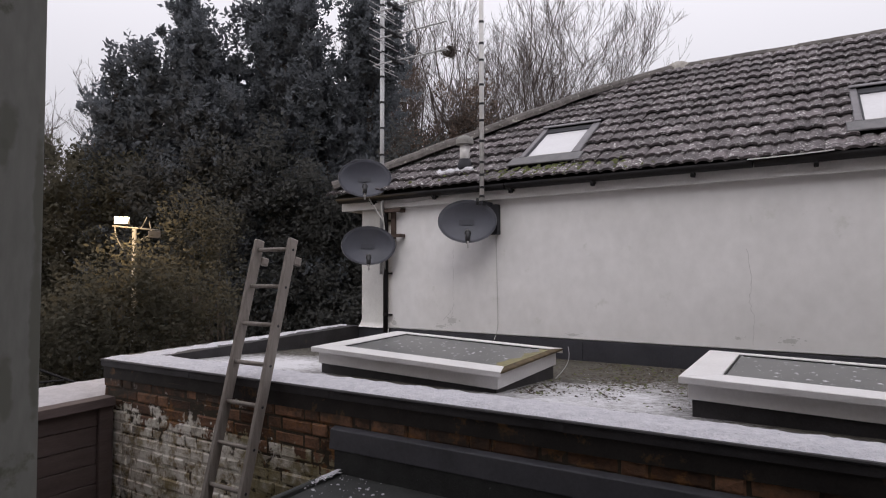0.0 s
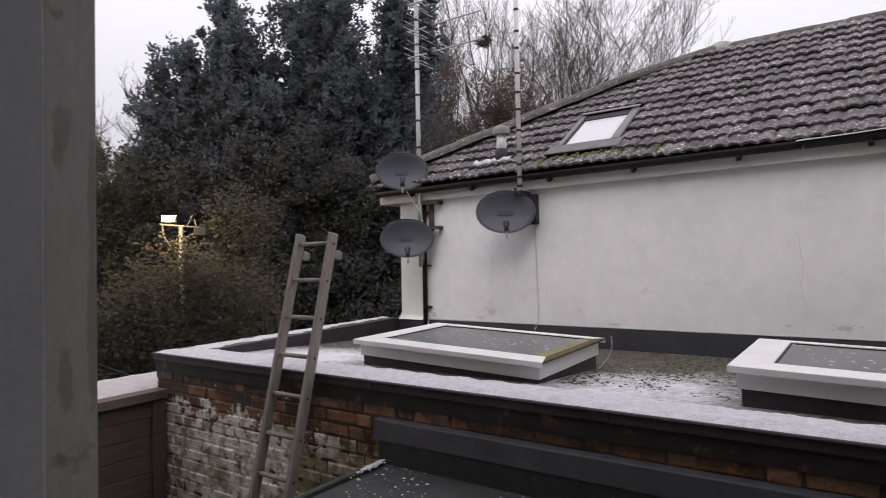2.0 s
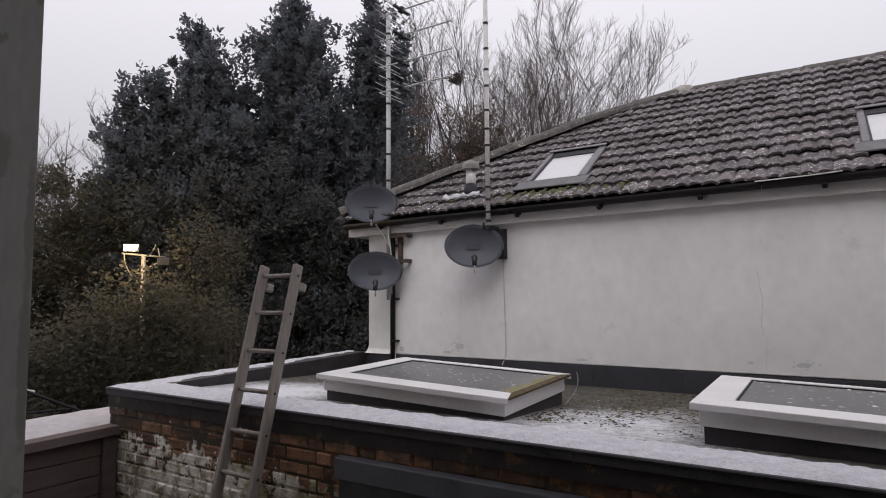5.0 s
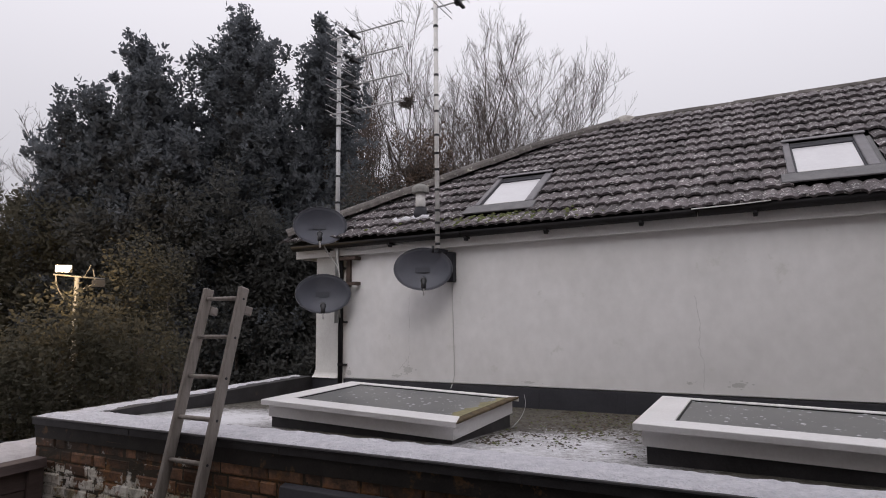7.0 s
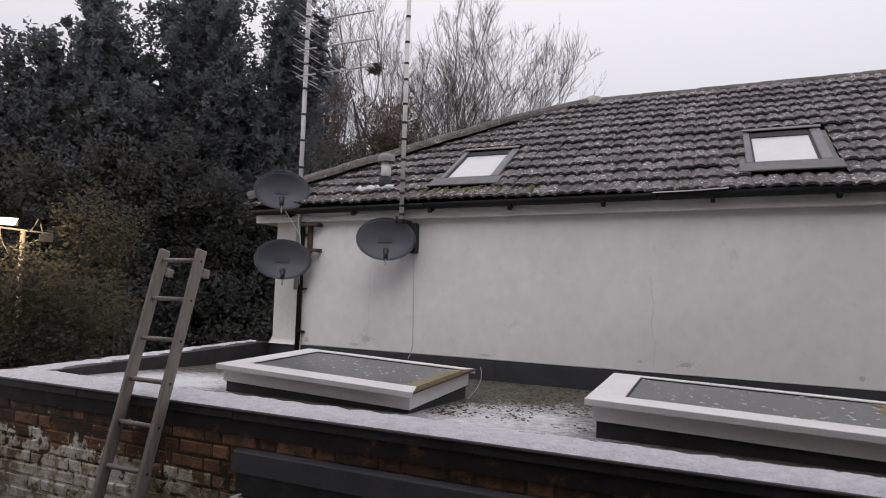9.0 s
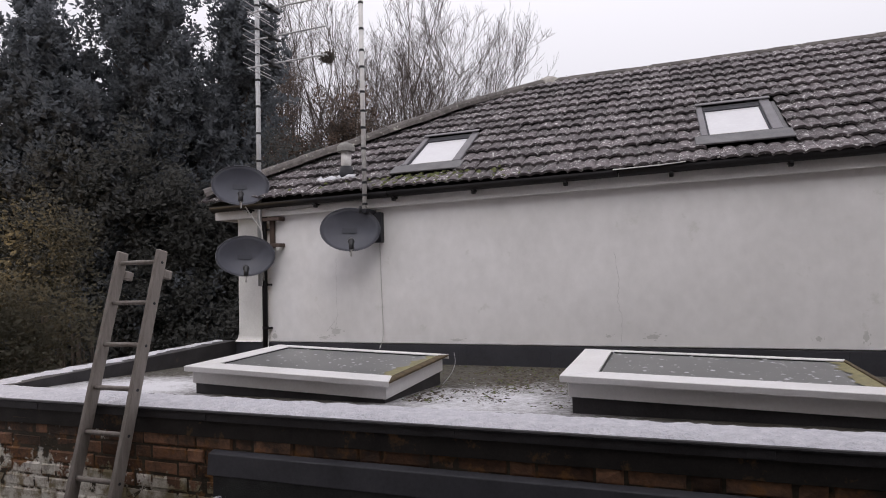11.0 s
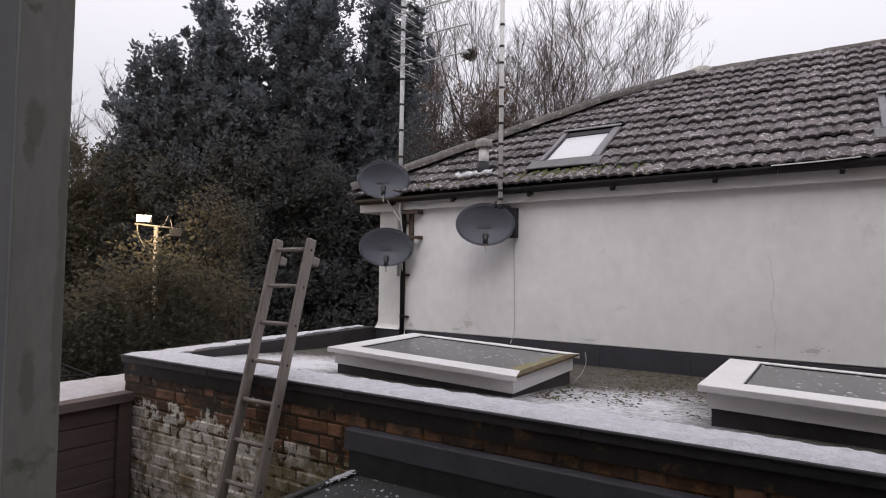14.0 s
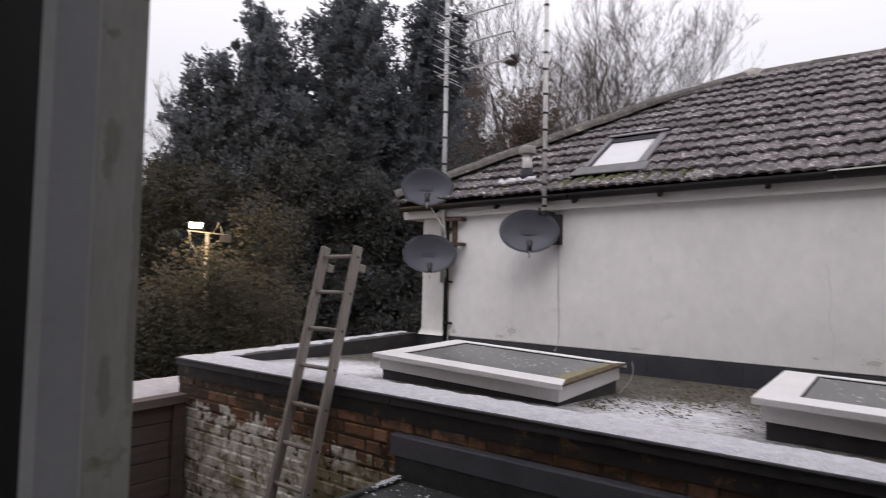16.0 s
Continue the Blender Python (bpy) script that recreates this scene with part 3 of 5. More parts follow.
crack([(-0.83, 3.75), (-0.80, 3.50), (-0.82, 3.35), (-0.785, 3.22), (-0.80, 3.03)], 0.0028, 1, wall_w)
crack([(-3.40, 3.26), (-3.42, 3.14), (-3.45, 3.05)], 0.004, 2, wall_w)
crack([(-3.52, 3.10), (-3.45, 3.17), (-3.43, 3.20)], 0.005, 3, wall_w)
crack([(-3.40, 3.8), (-3.405, 3.5), (-3.40, 3.26)], 0.002, 4, wall_w)

grime = mat("grey_wall_grime", (0.66, 0.65, 0.635), (0.50, 0.49, 0.48), 0.95, 9, 70, 0.1)


def wall_stain(x, z, w, h, seed, material):
    """A ragged patch of grime with stray specks round it."""
    rng = random.Random(seed)
    g = Geo()
    spots = [(x, z, w, h)] + [(x + rng.gauss(0, w * 1.1), z + rng.gauss(0, h * 1.0), w * q, h * q) for q in (rng.uniform(0.05, 0.3) for _ in range(14))]
    for i, (cx, cz, rw, rh) in enumerate(spots):
        n = 22 if i == 0 else 7
        y = YW - 0.0008 - 0.00012 * i
        ring = []
        for j in range(n):
            a = 2 * math.pi * j / n
            k = 1 + 0.45 * noise.noise((math.cos(a) * 1.9, math.sin(a) * 1.9, seed + i)) + rng.uniform(-0.15, 0.15)
            ring.append((cx + rw * k * math.cos(a), y, cz + rh * k * math.sin(a)))
        g.add(ring + [(cx, y, cz)], [(j, (j + 1) % n, n) for j in range(n)])
    part("grime", g, material, wall_w, "grey grime on the render")


for k, (x, z, w, h) in enumerate(((-0.90, 3.075, 0.022, 0.010), (-0.56, 3.075, 0.045, 0.020), (-3.42, 3.10, 0.045, 0.030), (-3.55, 3.04, 0.05, 0.012), (0.57, 3.07, 0.020, 0.018), (0.86, 3.09, 0.018, 0.040), (-2.2, 3.03, 0.05, 0.010), (-4.12, 3.05, 0.03, 0.030))):
    wall_stain(x, z, w, h, 40 + k, grime)

# ---- tiled roof ----
K, YE, ZE = 0.62, 4.86, 4.40
YR = 7.48
ZR = ZE + K * (YR - YE)
XH0, XH1 = -4.86, -1.78
CA = 1 / math.hypot(1, K)
SA = K * CA


def hip_x(y):
    return XH0 + (XH1 - XH0) * (y - YE) / (YR - YE)


g = Geo()
yb = 2 * YR - YE
A, B, C, D = (XH0, YE + 0.03, ZE - 0.02), (6.0, YE + 0.03, ZE - 0.02), (6.0, YR, ZR - 0.03), (XH1, YR, ZR - 0.03)
E_, F_ = (6.0, yb, ZE - 0.02), (XH0, yb, ZE - 0.02)
g.add([A, B, C, D, E_, F_], [(0, 1, 2, 3), (3, 2, 4, 5), (0, 3, 5), (0, 5, 4, 1), (1, 4, 2)])
roof = setting("roof", g, under_mat, "hipped roof of weathered grey-brown interlocking tiles", "roof")


def on_roof(x, s, h=0.0):
    """A point of the front slope: x along it, s metres up the slope, h above it."""
    return (x, YE + s * CA - h * SA, ZE + s * SA + h * CA)


# gutter with brackets
def gutter():
    ob = thing("gutter", "black half-round plastic gutter under the eaves", "gutter")
    n = 9
    for sx in np.arange(-4.76, 5.4, 2.0):
        g = Geo()
        v, f = [], []
        for x in (sx, sx + 1.99):
            zc = 4.380 + 0.0085 * (x + 2.2)
            for r in (0.052, 0.048):
                v += [(x, 4.87 + r * math.cos(a), zc + r * math.sin(a)) for a in (math.pi + math.pi * i / (n - 1) for i in range(n))]
        for i in range(n - 1):
            f += [(i, i + 1, 2 * n + i + 1, 2 * n + i), (n + i, 3 * n + i, 3 * n + i + 1, n + i + 1), (i, n + i, n + i + 1, i + 1)]
        for i in (0, n - 1):
            f.append((i, 2 * n + i, 3 * n + i, n + i))
        g.add(v, f)
        part("trough", g, gutter_mat, ob, "", True)
    for x in (-4.3, -3.54, -2.72, -1.965, -1.18, -0.375, 0.43, 1.24, 2.05):
        b, k = Geo(), 0.0085 * (x + 2.2)
        b.box(x - 0.012, 4.83, 4.316 + k, x + 0.012, 4.935, 4.332 + k).box(x - 0.016, 4.85, 4.294 + k, x + 0.016, 4.89, 4.326 + k, c=0.004)
        part("bracket", b, gutter_mat, ob)
    return ob


gutter()
# bent metal strip left along the eaves
g = Geo()
strip = [(-0.80, 4.388), (-0.62, 4.391), (-0.45, 4.395), (-0.27, 4.404)]
for (x0, z0), (x1, z1) in zip(strip, strip[1:]):
    g.hexa([(x0, 4.798, z0), (x1, 4.798, z1), (x1, 4.816, z1), (x0, 4.816, z0)], [(x0, 4.798, z0 + 0.007), (x1, 4.798, z1 + 0.007), (x1, 4.816, z1 + 0.007), (x0, 4.816, z0 + 0.007)])
tagged(part("eaves_strip", g, white_paint), "loose white metal strip lying along the tile edge", "metal strip")

# ---- roof windows ----
sheet_lead = mat("weathered_sheet_lead", (0.14, 0.136, 0.14), (0.075, 0.072, 0.076), 0.6, 8, 70, 0.3)


def roof_window(x0, x1, s0, s1):
    ob = thing("roof_window", "dark-framed roof window with glass painted sky-white", "roof window", "roof windows in the tiled slope")
    m = Matrix(((1, 0, 0, 0), (0, CA, -SA, YE), (0, SA, CA, ZE), (0, 0, 0, 1)))
    w, wr, h0, h1 = 0.052, 0.078, 0.0, 0.055
    sb, st = s0 + 0.085, s1 - 0.115
    for a, b in ((x0, x0 + w), (x1 - wr, x1)):
        part("side_cover", Geo().box(a, s0 + 0.03, h0, b, s1, h1, m, 0.007), cover_alu, ob, "weathered grey side cover")
    # solid dark piece in place of the shadow between cover and pane
    part("head_frame", Geo().box(x0 + w, st, h0, x1 - wr, s1, h1 - 0.014, m, 0.005), dark_alu, ob, "head frame coloured dark for the shadow under the top cover")
    part("bottom_rail", Geo().box(x0, s0, h0, x1, s0 + 0.055, h1 - 0.012, m, 0.006), gutter_mat, ob, "black bottom rail")
    sa = Geo().box(x0 + w, s0 + 0.055, 0.012, x0 + w + 0.016, st, h1 - 0.016, m, 0.003).box(x1 - wr - 0.016, s0 + 0.055, 0.012, x1 - wr, st, h1 - 0.016, m, 0.003)
    sa.box(x0 + w, s0 + 0.056, 0.012, x1 - wr, sb - 0.012, h1 - 0.02, m, 0.003)
    sash = part("sash", sa, dark_alu, ob, "dark sash")
    part("glazing_bead", Geo().box(x0 + w + 0.016, sb - 0.012, 0.012, x1 - wr - 0.016, sb - 0.002, h1 - 0.018, m, 0.002), pale_alu, sash, "pale bead under the glass")
    gl = Geo().box(x0 + w + 0.016, sb - 0.002, 0.012, x1 - wr - 0.016, st, 0.030, m)
    part("pane", gl, sky_pane, sash, "glass painted white for the reflected sky")
    cover = Geo().box(x0 - 0.006, s1 - 0.03, h1 + 0.010, x1 + 0.006, s1 + 0.02, h1 + 0.022, m, 0.005)
    part("top_cover", cover, cover_alu, ob)
    fl = Geo().box(x0 - 0.05, s0 - 0.17, 0.045, x1 + 0.05, s0 + 0.005, 0.06, m, 0.004)
    fl.box(x0 - 0.05, s0, 0.0, x0, s1 + 0.05, 0.012, m).box(x1, s0, 0.0, x1 + 0.05, s1 + 0.05, 0.012, m)
    part("flashing", fl, sheet_lead, ob, "grey lead flashing")
    return ob


W1 = (-2.79, -2.19, 0.40, 1.195)
W2 = (-0.135, 0.455, 0.395, 1.185)
roof_window(*W1)
roof_window(*W2)

# ---- vent pipe ----
ob = thing("vent_pipe", "pale grey vent pipe with a cowl on the tiles", "vent pipe", at=(0, 0, 0))
vx, vy = -3.368, 5.170
vz = ZE + K * (vy - YE)
part("collar", Geo().tube([(vx, vy, vz - 0.02), (vx, vy, vz + 0.05), (vx, vy, vz + 0.115)], 0.098, 18, 0.054), dark_alu, ob, "dark sloping collar", True)
pipe = part("pipe", Geo().tube([(vx, vy, vz + 0.07), (vx, vy, vz + 0.275)], 0.050, 18), pale_pole, ob, "", True)
cowl_mat = mat("lichen_grey_cowl", (0.30, 0.29, 0.275), (0.17, 0.165, 0.155), 0.85, 12, 70, 0.3)
v, f = [], []
prof = ((0.080, 0.258), (0.090, 0.262), (0.090, 0.298), (0.084, 0.318), (0.066, 0.337), (0.036, 0.349), (0.004, 0.353))
for r_, z_ in prof:
    v += [(vx + r_ * math.cos(a), vy + r_ * math.sin(a), vz + z_) for a in (2 * math.pi * i / 20 for i in range(20))]
for j in range(len(prof) - 1):
    f += [(20 * j + i, 20 * j + (i + 1) % 20, 20 * j + 20 + (i + 1) % 20, 20 * j + 20 + i) for i in range(20)]
f += [tuple(range(19, -1, -1)), tuple(range(20 * len(prof) - 20, 20 * len(prof)))]
part("cowl", Geo().add(v, f), cowl_mat, pipe, "grey domed cowl")
m = Matrix(((1, 0, 0, 0), (0, CA, -SA, YE), (0, SA, CA, ZE), (0, 0, 0, 1)))
v, f = [], []
rng = random.Random(6)
for i in range(15):
    u = vx - 0.25 + 0.42 * i / 14
    lo, hi = 0.215 + 0.03 * i / 14 + rng.uniform(0, 0.03), 0.29 + 0.03 * i / 14 + rng.uniform(-0.01, 0.04)
    lift = 0.05 + 0.018 * max(0.0, math.sin(u * 60.4))
    for s_, hh in ((lo, 0.03), (lo + 0.006, lift), (hi, lift - 0.008), (hi + 0.01, 0.02)):
        v.append(on_roof(u, s_, hh))
for i in range(14):
    f += [(4 * i + j, 4 * i + j + 1, 4 * i + j + 5, 4 * i + j + 4) for j in range(3)]
part("flashing_sheet", Geo().add(v, f), snow, ob, "crumpled flashing sheet under melting snow", True)

# ---- masts and satellite dishes ----
def mast(x, y, z0, z1, r, bands, label, pole=galv):
    ob = thing("antenna_mast", label, "mast", "masts on the wall", at=(0, 0, 0))
    shaft = part("pole", Geo().tube([(x, y, z0), (x, y, z1)], r, 12), pole, ob, "", True)
    for z in bands:
        part("tape_band", Geo().tube([(x, y, z), (x, y, z + 0.022)], r + 0.003, 12), tape, shaft)
    return ob


M1X, M1Y, M2X, M2Y = -4.205, 4.90, -2.966, 4.78
mast(M1X, M1Y, 3.55, 6.60, 0.023, [4.78, 5.06, 5.33, 5.60, 5.86, 6.12, 6.36], "galvanised antenna mast on a rusty wall bracket")
mast(M2X, M2Y, 4.225, 6.61, 0.021, [4.255, 4.335, 4.45, 4.565, 4.76, 4.95, 5.105, 5.28, 5.51, 5.665, 5.865, 6.11, 6.35], "tall pale mast with black tape bands", pale_pole)

ob = thing("wall_bracket", "rusty steel bracket holding the mast to the wall", "bracket")
g = Geo().box(-4.14, 4.965, 3.92, -4.09, 4.999, 4.22, c=0.003)
part("plate", g, rust, ob)
for z in (3.93, 4.19):
    part("arm", Geo().box(-4.21, 4.90, z, -3.98, 4.94, z + 0.035, c=0.003).box(-4.02, 4.93, z, -3.98, 5.0, z + 0.035), rust, ob)


def yagi(name_label, ox, oy, z, length, directors, reflectors):
    """A horizontal television aerial pointing along x, its rods across."""
    ob = thing("aerial", name_label, "aerial", "aerials on the masts")
    part("boom", Geo().tube([(ox - 0.06, oy, z), (ox + length, oy, z)], 0.008, 6), galv, ob)
    part("dipole", Geo().box(ox + 0.20, oy - 0.13, z - 0.012, ox + 0.235, oy + 0.13, z + 0.012, c=0.004).box(ox + 0.19, oy - 0.03, z - 0.03, ox + 0.25, oy + 0.03, z + 0.03, c=0.006), lnb_mat, ob, "dark dipole box")
    for i in range(directors):
        x = ox + 0.30 + (length - 0.32) * i / (directors - 1)
        w = 0.085 - 0.02 * i / directors
        part("director", Geo().tube([(x, oy - w, z + 0.008), (x, oy + w, z + 0.008)], 0.004, 5), galv, ob)
    for i in range(reflectors):
        k = (i - (reflectors - 1) / 2)
        x = ox + 0.02 + 0.05 * abs(k)
        part("reflector", Geo().tube([(x, oy - 0.21, z + k * 0.06), (x, oy + 0.21, z + k * 0.06)], 0.0045, 5), galv, ob)
    return ob


for z, nd in ((6.53, 8), (6.26, 8), (5.98, 6), (5.71, 5)):
    yagi("grey television aerial stacked on the mast", M1X + 0.03, M1Y - 0.1, z, 0.83, nd, 4)
yagi("grey television aerial at the mast top", M2X + 0.02, M2Y, 6.55, 0.87, 7, 2)


white_lead = mat("white_coax", (0.80, 0.79, 0.80), (0.66, 0.65, 0.66), 0.4)
mount_mat = mat("dark_mount", (0.060, 0.062, 0.078), (0.045, 0.047, 0.06), 0.5)
rim_mat = mat("worn_dish_rim", (0.13, 0.13, 0.15), (0.07, 0.07, 0.085), 0.5)


def dish(c, aim, w, h, anchor, label):
    """An offset satellite dish at c whose face looks along aim; anchor: the point of the mast or wall that holds it."""
    ob = thing("satellite_dish", label, "satellite dish", "satellite dishes at the eaves")
    d = Vector(aim).normalized()
    right = Vector((-d.y, d.x, 0)).normalized()
    up = right.cross(d) * -1
    if up.z < 0:
        up = -up
    c = Vector(c)
    n, rings = 36, 7
    depth = 0.075
    front, back = [c - d * depth], [c - d * (depth + 0.006)]
    for j in range(1, rings + 1):
        s = j / rings
        for i in range(n):
            a = 2 * math.pi * i / n
            p = c + right * (math.cos(a) * s * w / 2) + up * (math.sin(a) * s * h / 2) - d * depth * (1 - s * s)
            front.append(p)
            back.append(p - d * 0.006)
    k = len(front)
    f = []
    for i in range(n):
        f += [(0, 1 + i, 1 + (i + 1) % n), (k, k + 1 + (i + 1) % n, k + 1 + i)]
        for j in range(rings - 1):
            a, b = 1 + j * n + i, 1 + j * n + (i + 1) % n
            f += [(a, a + n, b + n, b), (k + a, k + b, k + b + n, k + a + n)]
        a, b = 1 + (rings - 1) * n + i, 1 + (rings - 1) * n + (i + 1) % n
        f.append((a, k + a, k + b, b))
    bowl = part("reflector", Geo().add(front + back, f), dish_mat, ob, "", True)
    # rolled rim
    rim = [c + right * (math.cos(2 * math.pi * i / n) * w / 2) + up * (math.sin(2 * math.pi * i / n) * h / 2) for i in range(n + 1)]
    part("rim", Geo().tube(rim, 0.004, 6, caps=False), rim_mat, bowl, "pale worn rim", True)
    foot = c - up * (h * 0.49)
    lnb = c + d * 0.27 - up * (h * 0.40)
    boom = part("arm", Geo().tube([foot - d * 0.06, foot + d * 0.02, lnb - up * 0.03], 0.012, 6), lnb_mat, ob, "", True)
    g = Geo().tube([lnb + d * 0.03 - up * 0.01, lnb - d * 0.035 + up * 0.01], 0.028, 10).tube([lnb + d * 0.02, lnb + d * 0.025 - up * 0.075], 0.022, 8)
    part("lnb", g, lnb_mat, boom, "dark receiver head", True)
    q = lnb + d * 0.02 - up * 0.07
    part("cable_end", Geo().tube([q, q - Vector((0, 0, 0.035)), q - Vector((0, 0, 0.05)) - d * 0.05, foot - Vector((0, 0, 0.03)), foot - d * 0.06], 0.0085, 6), white_lead, boom, "white coaxial cable", True)
    bk = c - d * (depth + 0.01)
    an = Vector(anchor)
    g = Geo().tube([bk, bk - d * 0.06], 0.05, 8).tube([bk - d * 0.05, an], 0.018, 6)
    part("back_bracket", g, lnb_mat, ob)
    # faint shape of the mounting plate on the face
    part("mount_plate", Geo().box(-0.075, -0.022, 0, 0.06, 0.024, 0.004, Matrix(((right.x, up.x, d.x, (c - d * (depth - 0.008)).x), (right.y, up.y, d.y, (c - d * (depth - 0.008)).y), (right.z, up.z, d.z, (c - d * (depth - 0.008)).z), (0, 0, 0, 1)))), mount_mat, bowl, "dark mount showing through the mesh")
    return ob


AIM = (0.62, -0.76, 0.12)
dish((-4.285, 4.72, 4.535), AIM, 0.535, 0.395, (M1X, M1Y, 4.5), "grey oval satellite dish high on the mast")
dish((-4.235, 4.72, 3.845), AIM, 0.545, 0.395, (M1X, M1Y, 3.85), "grey oval satellite dish low on the mast")
dish((-3.085, 4.72, 4.04), (0.50, -0.86, 0.12), 0.535, 0.395, (-2.95, 4.985, 4.06), "grey oval satellite dish on a wall plate")
ob = thing("wall_plate", "dark steel plate bolted to the white wall", "bracket")
part("plate", Geo().box(-2.99, 4.93, 3.925, -2.885, 4.998, 4.205, c=0.006), dark_alu, ob)
part("arm", Geo().box(-3.07, 4.86, 3.98, -2.96, 4.90, 4.02, c=0.003).box(-2.99, 4.88, 3.96, -2.955, 4.95, 4.04), dark_alu, ob)


part("mast_arm", Geo().box(-2.985, 4.76, 4.185, -2.947, 4.96, 4.225, c=0.003), dark_alu, ob)
part("knob", Geo().tube([(-3.02, 4.79, 4.19), (-3.02, 4.79, 4.255)], 0.014, 8), lnb_mat, ob, "small dark knob", True)


def cable(pts, r, label, material):
    ob = thing("cable", label, "cable")
    # round the bends
    ps = [Vector(p) for p in pts]
    for _ in range(2):
        ps = [ps[0]] + [q for a, b in zip(ps, ps[1:]) for q in (a.lerp(b, 0.25), a.lerp(b, 0.75))] + [ps[-1]]
    part("sheath", Geo().tube(ps, r, 6), material, ob, "", True)


cable([(-2.93, 4.99, 3.93), (-2.925, 4.993, 3.5), (-2.915, 4.993, 3.1), (-2.92, 4.985, 3.02), (-2.94, 4.96, 2.95)], 0.004, "thin white cable running down the wall", cable_mat)
cable([(-4.28, 4.78, 4.33), (-4.24, 4.86, 4.2), (-4.17, 4.89, 4.1), (-4.17, 4.9, 3.95)], 0.007, "white cable looping from the upper dish", cable_mat)
cable([(-4.18, 4.88, 4.4), (-4.19, 4.87, 4.22), (-4.165, 4.89, 4.08), (-4.2, 4.93, 3.7), (-4.19, 4.98, 3.4), (-4.18, 4.98, 3.0), (-4.17, 4.96, 2.9)], 0.007, "pale cable bundle down the wall corner", cable_mat)
cable([(-4.25, 4.88, 4.36), (-4.05, 4.925, 4.27), (-3.6, 4.925, 4.30), (-3.1, 4.925, 4.34)], 0.005, "thin cable slung along the fascia", cable_mat)

ob = thing("downpipe", "black plastic rainwater downpipe at the wall corner", "downpipe")
part("pipe", Geo().tube([(-4.203, 4.965, 4.40), (-4.203, 4.965, 4.2), (-4.203, 4.965, 2.86)], 0.026, 12), gutter_mat, ob, "", True)
for z in (3.12, 3.55, 4.1):
    part("clip", Geo().tube([(-4.203, 4.965, z), (-4.203, 4.965, z + 0.03)], 0.029, 12).box(-4.19, 4.96, z, -4.14, 4.999, z + 0.02), gutter_mat, ob)

# ---- roof lights on the flat roof ----
end_rail = mat("stained_end_rail", (0.135, 0.095, 0.045), (0.040, 0.030, 0.018), 0.8, 16, 90, 0.3)
algae_film = mat("algae_film", (0.30, 0.265, 0.12), (0.12, 0.11, 0.055), 0.5, 14, 90, 0.2)


def roof_light(c, label):
    """c: outer corners front-left, front-right, back-right, back-left of the frame's top edge."""
    ob = thing("roof_light", label, "roof light", "roof lights on the flat roof")
    P = [Vector(p) for p in c]

    def at(u, v, dz=0.0):
        a, b = P[0].lerp(P[1], u), P[3].lerp(P[2], u)
        p = a.lerp(b, v)
        return (p.x, p.y, p.z + dz)

    lu, lv = (P[1] - P[0]).length, (P[3] - P[0]).length
    mu, mv, mr = 0.17 / lu, 0.115 / lv, 0.034 / lu
    e = 0.012

    def rail(u0, v0, u1, v1, i0, j0, i1, j1, name, material, lab="", drop=0.045):
        o = [(u0, v0), (u1, v1)]
        i = [(i1, j1), (i0, j0)]
        bot = [at(*q, -drop) for q in o] + [at(*q, -0.024) for q in i]
        top = [at(*q, -0.012) for q in o] + [at(*q, -0.003 if drop > 0.04 else -0.002) for q in i]
        part(name, Geo().hexa(bot, top), material, ob, lab, False, 0.004)

    rail(0, 0, 1, 0, mu, mv, 1 - mr, mv, "frame_rail", frp)
    rail(1, 1, 0, 1, 1 - mr, 1 - mv, mu, 1 - mv, "frame_rail", frp)
    rail(0, 1, 0, 0, mu, 1 - mv, mu, mv, "frame_rail", frp)
    rail(1, 0, 1, 1, 1 - mr, mv, 1 - mr, 1 - mv, "frame_rail", end_rail, "dark brown algae-stained end rail", 0.026)
    # skirt under the frame, and the felt-covered kerb
    a, b = 0.035 / lu, 0.035 / lv
    loop = [(a, b), (1 - a, b), (1 - a, 1 - b), (a, 1 - b)]
    for i in range(4):
        (u0, v0), (u1, v1) = loop[i], loop[(i + 1) % 4]
        cu, cv = 0.5, 0.5
        ins = [(u1 + (cu - u1) * 0.05, v1 + (cv - v1) * 0.05), (u0 + (cu - u0) * 0.05, v0 + (cv - v0) * 0.05)]
        bot = [at(u0, v0, -0.118), at(u1, v1, -0.118)] + [at(*q, -0.118) for q in ins]
        zt = -0.028 if i == 1 else -0.046
        top = [at(u0, v0, zt), at(u1, v1, zt)] + [at(*q, zt) for q in ins]
        part("skirt", Geo().hexa(bot, top), frp, ob, "white skirt board", False, 0.003)
    a, b = 0.05 / lu, 0.05 / lv
    q = [(a, b), (1 - a, b), (1 - a, 1 - b), (a, 1 - b)]
    top = [at(u, v, -0.10) for u, v in q]
    bot = [(p[0], p[1], deck_z(p[1]) - 0.01) for p in top]
    part("kerb", Geo().hexa(bot, top), felt, ob, "dark felt-covered kerb")
    gl = [at(u, v, -0.014) for u, v in ((mu, mv), (1 - mr, mv), (1 - mr, 1 - mv), (mu, 1 - mv))]
    gb = [(p[0], p[1], p[2] - 0.008) for p in gl]
    pane = part("pane", Geo().hexa(gb, gl), glazing, ob, "wet grey glazing")
    # black strips for the shadow line at the seal round the glass
    for (u0, v0), (u1, v1) in (((mu, mv), (1 - mr, mv)), ((mu, 1 - mv), (1 - mr, 1 - mv)), ((mu, mv), (mu, 1 - mv))):
        du, dv = (0.008 / lu, 0.0) if u0 == u1 else (0.0, (0.008 if v0 < 0.5 else -0.010) / lv)
